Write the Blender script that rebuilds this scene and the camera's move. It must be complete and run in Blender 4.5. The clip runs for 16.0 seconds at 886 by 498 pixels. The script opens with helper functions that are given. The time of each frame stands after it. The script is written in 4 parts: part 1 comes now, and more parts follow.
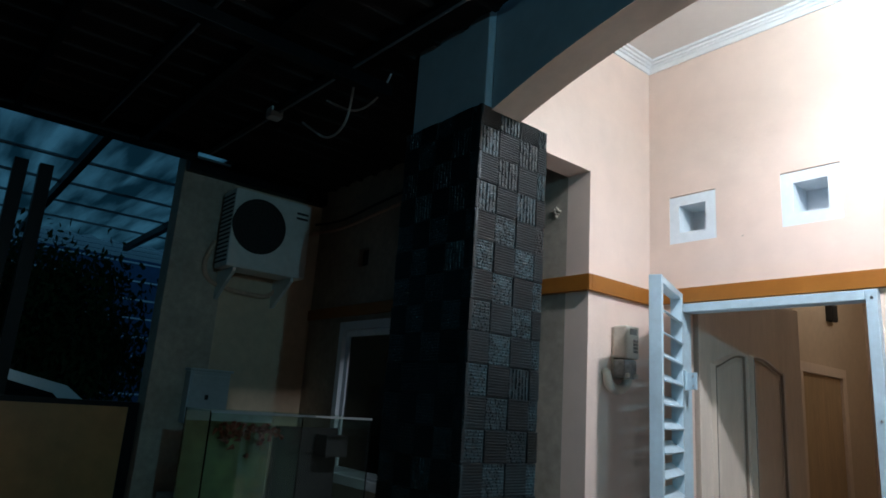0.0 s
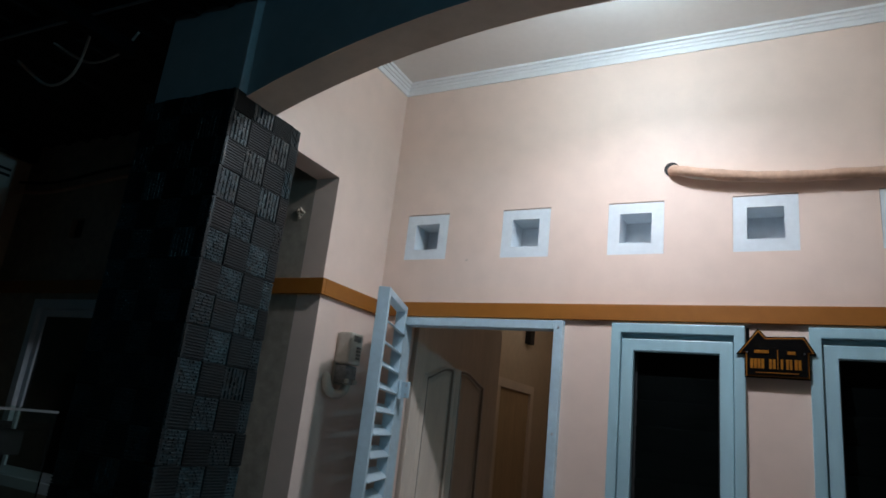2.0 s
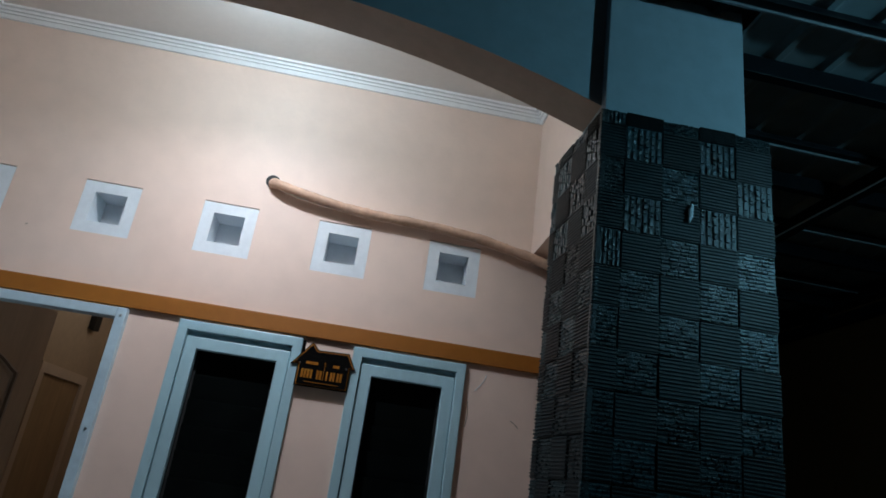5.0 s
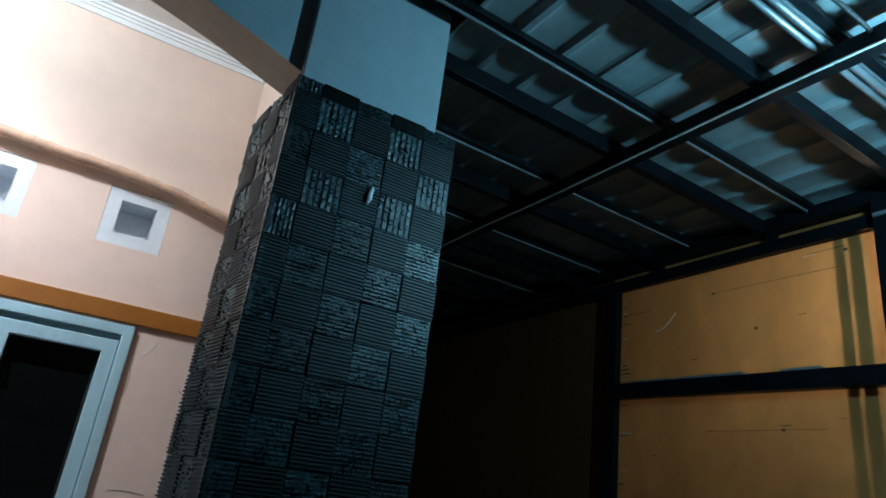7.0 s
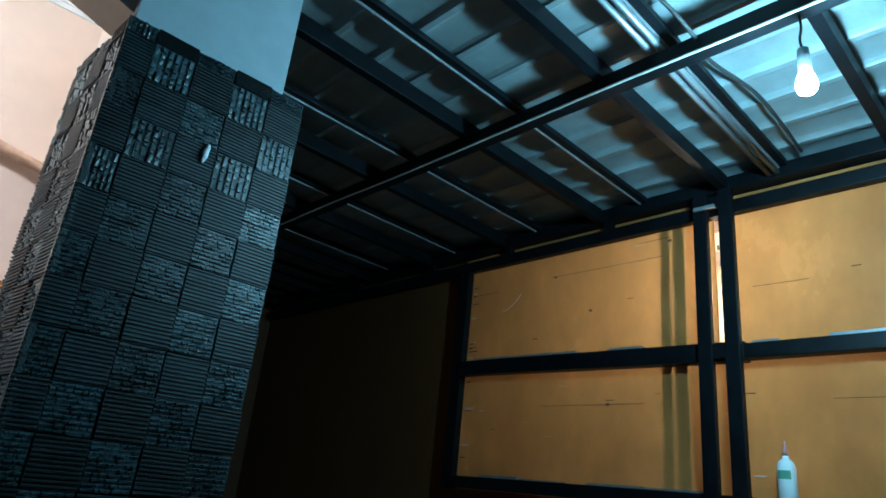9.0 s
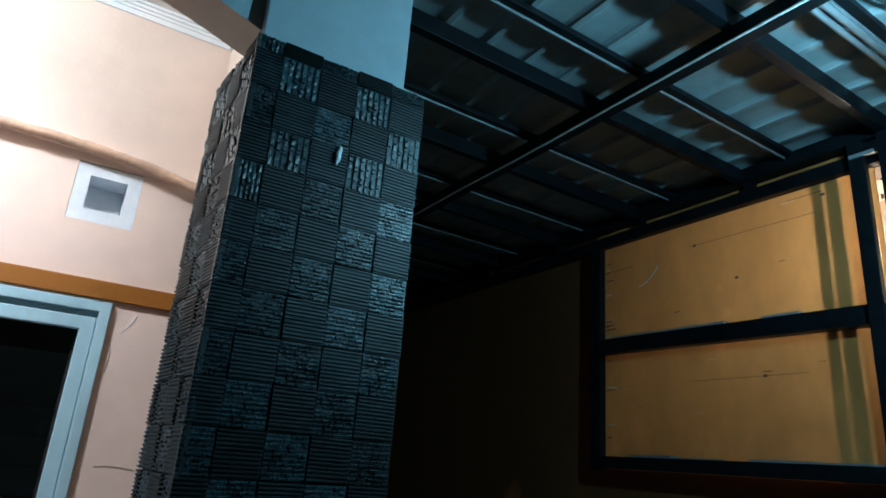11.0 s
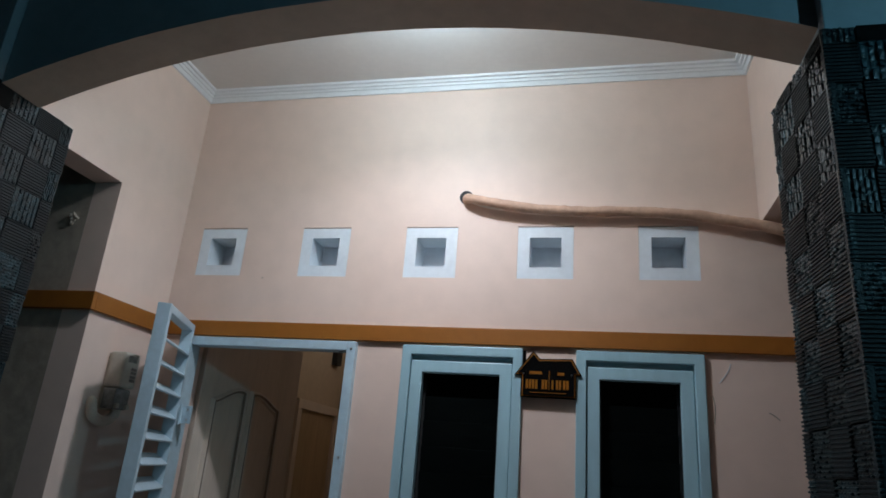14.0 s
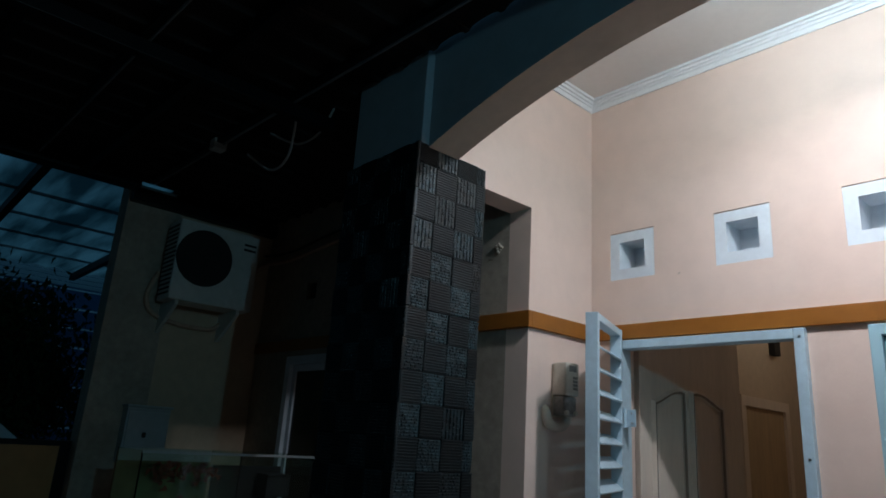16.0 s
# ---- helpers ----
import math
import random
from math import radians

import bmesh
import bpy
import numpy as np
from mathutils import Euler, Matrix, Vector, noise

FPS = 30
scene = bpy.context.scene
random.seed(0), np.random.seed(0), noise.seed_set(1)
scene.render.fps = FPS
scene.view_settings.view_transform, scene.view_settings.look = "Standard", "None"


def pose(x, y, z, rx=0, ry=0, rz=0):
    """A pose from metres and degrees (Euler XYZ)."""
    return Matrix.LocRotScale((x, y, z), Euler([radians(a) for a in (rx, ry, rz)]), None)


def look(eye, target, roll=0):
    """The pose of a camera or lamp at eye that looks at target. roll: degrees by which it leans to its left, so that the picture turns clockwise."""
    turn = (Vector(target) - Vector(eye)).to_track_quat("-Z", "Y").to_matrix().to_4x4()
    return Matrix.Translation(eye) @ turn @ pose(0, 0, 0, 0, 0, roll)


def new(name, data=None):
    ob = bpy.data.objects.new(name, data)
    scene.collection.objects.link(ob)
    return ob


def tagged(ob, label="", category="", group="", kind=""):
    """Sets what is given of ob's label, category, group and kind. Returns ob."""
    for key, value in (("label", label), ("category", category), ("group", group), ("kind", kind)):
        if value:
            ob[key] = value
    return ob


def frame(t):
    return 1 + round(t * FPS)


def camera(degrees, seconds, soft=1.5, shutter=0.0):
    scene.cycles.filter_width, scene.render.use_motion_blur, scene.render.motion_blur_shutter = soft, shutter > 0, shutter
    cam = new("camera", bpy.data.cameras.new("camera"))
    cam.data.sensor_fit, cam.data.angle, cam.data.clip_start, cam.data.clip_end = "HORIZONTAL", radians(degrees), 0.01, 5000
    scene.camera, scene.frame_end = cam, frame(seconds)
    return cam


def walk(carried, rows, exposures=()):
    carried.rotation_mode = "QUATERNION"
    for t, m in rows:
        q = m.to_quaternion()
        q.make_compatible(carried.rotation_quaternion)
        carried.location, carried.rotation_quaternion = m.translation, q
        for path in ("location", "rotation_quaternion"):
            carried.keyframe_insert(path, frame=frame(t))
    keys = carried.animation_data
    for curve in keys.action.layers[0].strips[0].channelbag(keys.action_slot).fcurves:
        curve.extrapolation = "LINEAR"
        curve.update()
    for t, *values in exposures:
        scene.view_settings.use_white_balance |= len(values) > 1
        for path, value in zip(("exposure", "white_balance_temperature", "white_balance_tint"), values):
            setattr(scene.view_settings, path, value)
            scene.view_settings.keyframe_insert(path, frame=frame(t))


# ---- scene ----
cam = camera(68.2, 16.0, soft=1.7)
PATH = [
    (0, (0.571, 0.042, 1.488), (-0.947, 1.258, 1.953), 4.1),
    (0.5, (0.546, 0.027, 1.499), (-0.814, 1.411, 1.984), 5.1),
    (1, (0.549, 0.039, 1.506), (-0.656, 1.554, 2.008), 5.5),
    (1.5, (0.584, 0.055, 1.5), (-0.484, 1.665, 2.018), 6.0),
    (2, (0.6, 0.066, 1.505), (-0.328, 1.756, 2.04), 6.5),
    (2.5, (0.626, 0.06, 1.514), (-0.159, 1.812, 2.075), 7.0),
    (3, (0.66, 0.078, 1.524), (0.049, 1.89, 2.112), 7.1),
    (3.5, (0.675, 0.079, 1.527), (0.254, 1.938, 2.131), 6.8),
    (4, (0.645, 0.059, 1.493), (0.451, 1.94, 2.142), 7.2),
    (4.2, (0.647, 0.051, 1.485), (0.545, 1.934, 2.151), 7.4),
    (6.3, (0.89, 0.008, 1.545), (1.504, 1.78, 2.241), 8.1),
    (6.5, (0.901, 0.018, 1.541), (1.603, 1.751, 2.25), 7.8),
    (7, (0.941, 0.028, 1.553), (1.86, 1.656, 2.263), 7.5),
    (7.5, (0.969, 0.006, 1.548), (2.051, 1.533, 2.255), 7.1),
    (8, (1.006, -0.007, 1.553), (2.214, 1.423, 2.258), 6.6),
    (8.2, (1.02, -0.006, 1.55), (2.265, 1.39, 2.257), 6.4),
    (10.3, (1.029, -0.006, 1.526), (2.222, 1.462, 2.177), 4.0),
    (10.5, (1.026, 0.0, 1.529), (2.167, 1.512, 2.172), 4.3),
    (11, (1.001, 0.031, 1.526), (1.973, 1.662, 2.156), 4.5),
    (11.5, (0.985, 0.077, 1.543), (1.755, 1.823, 2.143), 4.8),
    (12, (0.964, 0.115, 1.558), (1.499, 1.954, 2.134), 4.8),
    (12.5, (0.894, 0.136, 1.51), (1.175, 2.024, 2.107), 4.9),
    (13, (0.83, 0.154, 1.513), (0.87, 2.061, 2.115), 4.2),
    (13.5, (0.784, 0.162, 1.527), (0.572, 2.047, 2.161), 4.1),
    (14, (0.747, 0.144, 1.526), (0.302, 1.985, 2.167), 4.5),
    (14.5, (0.707, 0.135, 1.55), (0.011, 1.908, 2.16), 3.4),
    (15, (0.652, 0.13, 1.543), (-0.284, 1.795, 2.135), 2.3),
    (15.5, (0.607, 0.126, 1.533), (-0.566, 1.638, 2.118), 2.2),
    (16, (0.653, 0.15, 1.539), (-0.787, 1.422, 2.094), 3.8),
]
EXPOSURES = [(0, 0.95), (0.6, 0.5), (1.5, 0.05), (3.0, -0.28), (4.2, -0.3), (6.3, 0.05), (7, 0.75), (8, 1.35), (10.5, 1.5), (11, 1.2), (11.5, 0.8), (12, 0.35), (13, -0.2), (14.5, -0.3), (15.2, -0.22), (16, 0.05)]
walk(cam, [(t, look(eye, target, roll)) for t, eye, target, roll in PATH], EXPOSURES)

# ---------- world and lamps ----------
world = bpy.data.worlds.new("dusk_sky")
scene.world = world
world.use_nodes = True
wn = world.node_tree.nodes
wn["Background"].inputs["Color"].default_value = (0.055, 0.21, 0.36, 1)
wn["Background"].inputs["Strength"].default_value = 0.27

TERRACE_LAMP = (0.03, 2.33, 3.44)      # a bare bulb under the terrace ceiling
CARPORT_LAMP = (2.886, 0.52, 2.795)    # a bare bulb under the roof beam
down = bpy.data.lights.new("terrace_light", "AREA")      # the bulb's cap sends most of its light downwards
down.shape, down.size, down.energy, down.color = "DISK", 0.085, 18.0, (0.882, 0.895, 1.0)
down.spread = radians(150)
new("terrace_light", down).location = (TERRACE_LAMP[0], TERRACE_LAMP[1], TERRACE_LAMP[2] - 0.05)
ROOM_LAMP = (-0.75, 5.20, 2.80)        # a warm bulb in the room behind the door


# ---------- materials ----------
def material(name, colour, rough=0.6, metal=0.0, vary=0.12, grain=60.0, stain=2.0, bump=0.1, depth=0.002, spec=0.5,
             tint=None, per_object=0.0, stretch=(1, 1, 1)):
    """A painted or raw surface: colour varied at a large and a small scale, a fine relief, uneven gloss."""
    m = bpy.data.materials.new(name)
    m.use_nodes = True
    nt, n = m.node_tree, m.node_tree.nodes
    b = n["Principled BSDF"]
    co = n.new("ShaderNodeTexCoord")
    mp = n.new("ShaderNodeMapping")
    mp.inputs["Scale"].default_value = stretch
    geo = n.new("ShaderNodeNewGeometry")
    nt.links.new(geo.outputs["Position"], mp.inputs["Vector"])
    big, fine = n.new("ShaderNodeTexNoise"), n.new("ShaderNodeTexNoise")
    big.inputs["Scale"].default_value, big.inputs["Detail"].default_value, big.inputs["Roughness"].default_value = stain, 6, 0.65
    fine.inputs["Scale"].default_value, fine.inputs["Detail"].default_value = grain, 4
    for t in (big, fine):
        nt.links.new(mp.outputs["Vector"], t.inputs["Vector"])
    ramp = n.new("ShaderNodeValToRGB")
    second = tint or tuple(c * (1 - 2.2 * vary) for c in colour)
    ramp.color_ramp.elements[0].color, ramp.color_ramp.elements[0].position = (*second, 1), 0.28
    ramp.color_ramp.elements[1].color, ramp.color_ramp.elements[1].position = (*colour, 1), 0.62
    nt.links.new(big.outputs["Fac"], ramp.inputs["Fac"])
    grainy = n.new("ShaderNodeMix")
    grainy.data_type, grainy.blend_type = "RGBA", "MULTIPLY"
    grainy.inputs["Factor"].default_value = 1.0
    tone = n.new("ShaderNodeMapRange")
    tone.inputs["From Min"].default_value, tone.inputs["From Max"].default_value = 0.3, 0.7
    tone.inputs["To Min"].default_value, tone.inputs["To Max"].default_value = 1 - vary, 1 + vary * 0.6
    nt.links.new(fine.outputs["Fac"], tone.inputs["Value"])
    nt.links.new(ramp.outputs["Color"], grainy.inputs["A"])
    nt.links.new(tone.outputs["Result"], grainy.inputs["B"])
    out = grainy.outputs["Result"]
    if per_object:
        info = n.new("ShaderNodeObjectInfo")
        shade = n.new("ShaderNodeMapRange")
        shade.inputs["To Min"].default_value, shade.inputs["To Max"].default_value = 1 - per_object, 1 + per_object
        nt.links.new(info.outputs["Random"], shade.inputs["Value"])
        each = n.new("ShaderNodeMix")
        each.data_type, each.blend_type = "RGBA", "MULTIPLY"
        each.inputs["Factor"].default_value = 1.0
        nt.links.new(out, each.inputs["A"])
        nt.links.new(shade.outputs["Result"], each.inputs["B"])
        out = each.outputs["Result"]
    nt.links.new(out, b.inputs["Base Color"])
    gloss = n.new("ShaderNodeMapRange")
    gloss.inputs["To Min"].default_value, gloss.inputs["To Max"].default_value = max(rough - 0.1, 0.03), min(rough + 0.1, 1)
    nt.links.new(big.outputs["Fac"], gloss.inputs["Value"])
    nt.links.new(gloss.outputs["Result"], b.inputs["Roughness"])
    b.inputs["Metallic"].default_value = metal
    b.inputs["Specular IOR Level"].default_value = spec
    if bump:
        bp = n.new("ShaderNodeBump")
        bp.inputs["Strength"].default_value, bp.inputs["Distance"].default_value = bump, depth
        both = n.new("ShaderNodeMath")
        both.operation = "ADD"
        nt.links.new(big.outputs["Fac"], both.inputs[0])
        nt.links.new(fine.outputs["Fac"], both.inputs[1])
        nt.links.new(both.outputs["Value"], bp.inputs["Height"])
        nt.links.new(bp.outputs["Normal"], b.inputs["Normal"])
    return m


def glass(name, colour, rough=0.02):
    m = bpy.data.materials.new(name)
    m.use_nodes = True
    b = m.node_tree.nodes["Principled BSDF"]
    b.inputs["Base Color"].default_value = (*colour, 1)
    b.inputs["Transmission Weight"].default_value = 1.0
    b.inputs["Roughness"].default_value = rough
    b.inputs["IOR"].default_value = 1.45
    return m


def glow(name, colour, strength):
    m = bpy.data.materials.new(name)
    m.use_nodes = True
    b = m.node_tree.nodes["Principled BSDF"]
    b.inputs["Base Color"].default_value = (0.9, 0.9, 0.9, 1)
    b.inputs["Emission Color"].default_value = (*colour, 1)
    b.inputs["Emission Strength"].default_value = strength
    return m


PEACH = material("peach_wall_paint", (0.80, 0.62, 0.53), 0.55, vary=0.035, grain=9, stain=1.3, bump=0.25, depth=0.006)
# cement grey; on the carport back wall it is peach with shade put in
CEMENT_AND_SHADE = material("cement_and_shaded_peach", (0.46, 0.38, 0.305), 0.85, vary=0.14, grain=22, stain=3.2, bump=0.4, depth=0.006)
CREAM = material("faded_cream_wall_paint", (0.62, 0.47, 0.33), 0.75, vary=0.08, grain=14, stain=1.5, bump=0.3, depth=0.006)
OCHRE = material("ochre_band_paint", (0.34, 0.118, 0.013), 0.5, vary=0.06, grain=24, stain=4, bump=0.3, depth=0.003)
WHITE = material("white_ceiling_paint", (0.78, 0.76, 0.74), 0.6, vary=0.02, grain=30, stain=2, bump=0.1, depth=0.002)
GYPSUM = material("white_gypsum", (0.82, 0.84, 0.86), 0.5, vary=0.02, grain=40, stain=5, bump=0.08)
VENT_WHITE = material("white_vent_paint", (0.74, 0.80, 0.85), 0.45, vary=0.04, grain=30, stain=6, bump=0.2)
SKY_PAINT = material("pale_blue_gloss_paint", (0.40, 0.62, 0.70), 0.35, vary=0.05, grain=26, stain=5, bump=0.25, depth=0.003, stretch=(1, 1, 0.15))
STEEL_BLUE = material("pale_blue_metal_paint", (0.50, 0.64, 0.72), 0.4, vary=0.06, grain=40, stain=7, bump=0.15)
GREY_PLASTER = material("grey_plaster_paint", (0.36, 0.43, 0.47), 0.65, vary=0.05, grain=16, stain=2, bump=0.3, depth=0.005)
ARCH_PAINT = material("beige_soffit_paint", (0.55, 0.43, 0.34), 0.6, vary=0.07, grain=16, stain=3, bump=0.35, depth=0.006)
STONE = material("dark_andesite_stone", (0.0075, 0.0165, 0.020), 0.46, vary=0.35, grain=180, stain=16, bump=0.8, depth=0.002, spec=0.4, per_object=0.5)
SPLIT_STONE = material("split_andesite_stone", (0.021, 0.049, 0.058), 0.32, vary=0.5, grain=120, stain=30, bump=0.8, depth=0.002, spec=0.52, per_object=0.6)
GROUT = material("black_joint_mortar", (0.012, 0.012, 0.013), 0.9, vary=0.2, grain=60)
BLACK_STEEL = material("black_painted_steel", (0.004, 0.0055, 0.0075), 0.46, spec=0.16, vary=0.3, grain=30, stain=8, bump=0.3, depth=0.003)
AMBER = material("amber_gloss_board", (0.58, 0.225, 0.072), 0.25, vary=0.27, grain=6, stain=2.1, bump=0.12, depth=0.004, stretch=(1, 1, 0.6))
RUST_WALL = material("brown_orange_wall_paint", (0.115, 0.035, 0.006), 0.65, vary=0.12, grain=14, stain=1.2, bump=0.3, depth=0.005)
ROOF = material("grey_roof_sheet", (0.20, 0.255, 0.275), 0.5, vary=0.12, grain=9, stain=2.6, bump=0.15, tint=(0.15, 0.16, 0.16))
# left carport sheets: the lack of light there is put into the colour
DARK_ROOF = material("shaded_brown_roof_sheet", (0.020, 0.017, 0.016), 0.85, spec=0.15, vary=0.2, grain=12, stain=2.5)
GALV = material("galvanised_batten", (0.26, 0.28, 0.30), 0.4, metal=0.5, vary=0.1, grain=30)
FOAM = material("tan_insulation_tape", (0.60, 0.38, 0.27), 0.6, vary=0.12, grain=45, stain=9, bump=0.5, depth=0.005)
DOOR_CREAM = material("cream_door_paint", (0.74, 0.62, 0.52), 0.5, vary=0.06, grain=30, stain=3, bump=0.2, stretch=(3, 3, 0.3))
DOOR_WOOD = material("yellow_wood_door", (0.52, 0.37, 0.22), 0.5, vary=0.12, grain=30, stain=3, bump=0.2, stretch=(4, 4, 0.3))
MOULDING = material("shaded_door_moulding", (0.27, 0.20, 0.15), 0.5, vary=0.12, grain=30, stain=4, bump=0.2)
ROOM = material("warm_room_paint", (0.60, 0.48, 0.36), 0.7, vary=0.05, grain=20, stain=1.5, bump=0.2)
FLOOR_TILE = material("pale_floor_tile", (0.66, 0.62, 0.57), 0.3, vary=0.08, grain=30, stain=2, bump=0.1)
CARPORT_FLOOR = material("dark_carport_concrete", (0.16, 0.145, 0.13), 0.75, vary=0.15, grain=30, stain=1.5, bump=0.3)
ASPHALT = material("asphalt", (0.05, 0.05, 0.052), 0.9, vary=0.2, grain=120, stain=1, bump=0.5, depth=0.004)
DARK_GLASS = material("black_louvre_glass", (0.005, 0.007, 0.007), 0.10, vary=0.2, grain=8, bump=0.0, spec=0.32)
DARK = material("black_rubber", (0.012, 0.012, 0.013), 0.7, vary=0.2)
METER_GREY = material("light_grey_plastic", (0.58, 0.53, 0.45), 0.45, vary=0.06, grain=60, stain=12)
METER_DARK = material("smoky_plastic", (0.36, 0.35, 0.33), 0.25, vary=0.2, grain=40, stain=30)
PVC = material("cream_pvc", (0.62, 0.54, 0.45), 0.4, vary=0.08)
AC_WHITE = material("off_white_enamel", (0.62, 0.62, 0.58), 0.4, vary=0.06, grain=20, stain=6, bump=0.1)
GREY_BOX = material("grey_enamel", (0.40, 0.44, 0.45), 0.4, vary=0.06, grain=20, stain=6)
SIGN_BLACK = material("black_acrylic", (0.006, 0.006, 0.006), 0.15, vary=0.1, grain=20, bump=0)
SIGN_GOLD = material("gold_lettering", (0.36, 0.13, 0.012), 0.35, metal=0.2, vary=0.05)
CHROME = material("steel_screw", (0.5, 0.5, 0.5), 0.3, metal=1.0, vary=0.05)
BULB_WHITE = glow("white_lamp_glow", (0.29, 0.75, 1.0), 1020)
BULB_COOL = glow("terrace_lamp_glow", (0.65, 0.865, 1.0), 285)
BULB_REAR = glow("rear_lamp_glow", (1.0, 0.88, 0.70), 300)
BULB_WARM = glow("room_lamp_glow", (1.0, 0.88, 0.74), 34)
BOTTLE = material("white_plastic", (0.75, 0.78, 0.80), 0.35, vary=0.03)
GREEN = material("green_print", (0.10, 0.32, 0.22), 0.4, vary=0.05)
PINK = material("faded_red_cap", (0.62, 0.25, 0.24), 0.4, vary=0.05)
TANK_GLASS = glass("green_tank_glass", (0.80, 0.92, 0.88))
TANK_BACK = material("olive_tank_backing", (0.19, 0.17, 0.06), 0.5, vary=0.2, grain=10, stain=5)
WATER_LINE = material("pale_scum_strip", (0.42, 0.44, 0.38), 0.5, vary=0.1, grain=12)
CORAL = material("orange_red_plastic_plant", (0.35, 0.06, 0.02), 0.5, vary=0.3, grain=40)
BROWN_GATE = material("brown_gate_sheet", (0.45, 0.22, 0.07), 0.5, vary=0.12, grain=8, stain=1.5)
BLUE_BOARD = material("blue_painted_board", (0.035, 0.10, 0.22), 0.6, vary=0.15, grain=10, stain=1.5, per_object=0.12)
PALE_STRIP = material("pale_joint_strip", (0.72, 0.78, 0.82), 0.6, vary=0.1)
CAR_PAINT = material("white_car_paint", (0.80, 0.82, 0.84), 0.25, metal=0.3, vary=0.03)
CAR_GLASS = material("dark_car_glass", (0.01, 0.012, 0.015), 0.06, vary=0.1, bump=0)
LEAF = material("dark_green_leaf", (0.026, 0.052, 0.018), 0.8, spec=0.1, vary=0.25, grain=30)
BARK = material("brown_bark", (0.10, 0.07, 0.05), 0.9, vary=0.25, grain=40, bump=0.6, depth=0.01)
FACADE = material("grey_far_wall", (0.25, 0.27, 0.29), 0.8, vary=0.1, grain=12)
CABLE_WHITE = material("white_cable", (0.55, 0.55, 0.53), 0.4, vary=0.05)

# the amber sheets let some light through from behind
_n, _l = AMBER.node_tree.nodes, AMBER.node_tree.links
_t, _x = _n.new("ShaderNodeBsdfTranslucent"), _n.new("ShaderNodeMixShader")
_t.inputs["Color"].default_value = (0.88, 0.70, 0.46, 1)
_x.inputs["Fac"].default_value = 0.36
_l.new(_n["Principled BSDF"].outputs["BSDF"], _x.inputs[1])
_l.new(_t.outputs["BSDF"], _x.inputs[2])
_l.new(_x.outputs["Shader"], _n["Material Output"].inputs["Surface"])

SHEET = bpy.data.materials.new("translucent_canopy_sheet")
SHEET.use_nodes = True
_n, _l = SHEET.node_tree.nodes, SHEET.node_tree.links
_d, _t, _x = _n.new("ShaderNodeBsdfDiffuse"), _n.new("ShaderNodeBsdfTranslucent"), _n.new("ShaderNodeMixShader")
_z = _n.new("ShaderNodeTexNoise")
_z.inputs["Scale"].default_value = 1.0
_z.inputs["Detail"].default_value = 5.0
_g, _m = _n.new("ShaderNodeNewGeometry"), _n.new("ShaderNodeMapping")
_m.inputs["Scale"].default_value = (0.7, 5.0, 1.0)
_l.new(_g.outputs["Position"], _m.inputs["Vector"])
_l.new(_m.outputs["Vector"], _z.inputs["Vector"])
_r = _n.new("ShaderNodeValToRGB")
_r.color_ramp.elements[0].position, _r.color_ramp.elements[1].position = 0.36, 0.68
_r.color_ramp.elements[0].color, _r.color_ramp.elements[1].color = (0.08, 0.15, 0.16, 1), (0.95, 1.0, 0.97, 1)
_l.new(_z.outputs["Fac"], _r.inputs["Fac"])
_l.new(_r.outputs["Color"], _t.inputs["Color"])
_d.inputs["Color"].default_value = (0.5, 0.6, 0.65, 1)
_x.inputs["Fac"].default_value = 0.75
_l.new(_d.outputs["BSDF"], _x.inputs[1])
_l.new(_t.outputs["BSDF"], _x.inputs[2])
_l.new(_x.outputs["Shader"], _n["Material Output"].inputs["Surface"])

FASCIA = bpy.data.materials.new("clear_fascia_sheet")
FASCIA.use_nodes = True
_n, _l = FASCIA.node_tree.nodes, FASCIA.node_tree.links
_t = _n.new("ShaderNodeBsdfTranslucent")
_t.inputs["Color"].default_value = (0.97, 0.98, 0.98, 1)
_l.new(_t.outputs["BSDF"], _n["Material Output"].inputs["Surface"])


# ---------- mesh helpers ----------
def box(bm, x0, x1, y0, y1, z0, z1, bevel=0.0):
    m = Matrix.LocRotScale(((x0 + x1) / 2, (y0 + y1) / 2, (z0 + z1) / 2), None, (abs(x1 - x0), abs(y1 - y0), abs(z1 - z0)))
    made = bmesh.ops.create_cube(bm, size=1, matrix=m)["verts"]
    if bevel:
        edges = list({e for v in made for e in v.link_edges})
        bmesh.ops.bevel(bm, geom=edges, offset=bevel, segments=2, affect="EDGES", profile=0.6)
    return bm


def boxed(*size, bevel=0.0):
    return box(bmesh.new(), *size, bevel=bevel)


def rod(bm, a, b, r, sides=12, r2=None):
    a, b = Vector(a), Vector(b)
    d = b - a
    m = Matrix.Translation((a + b) / 2) @ d.to_track_quat("Z", "Y").to_matrix().to_4x4()
    bmesh.ops.create_cone(bm, cap_ends=True, segments=sides, radius1=r, radius2=r if r2 is None else r2, depth=d.length, matrix=m)
    return bm


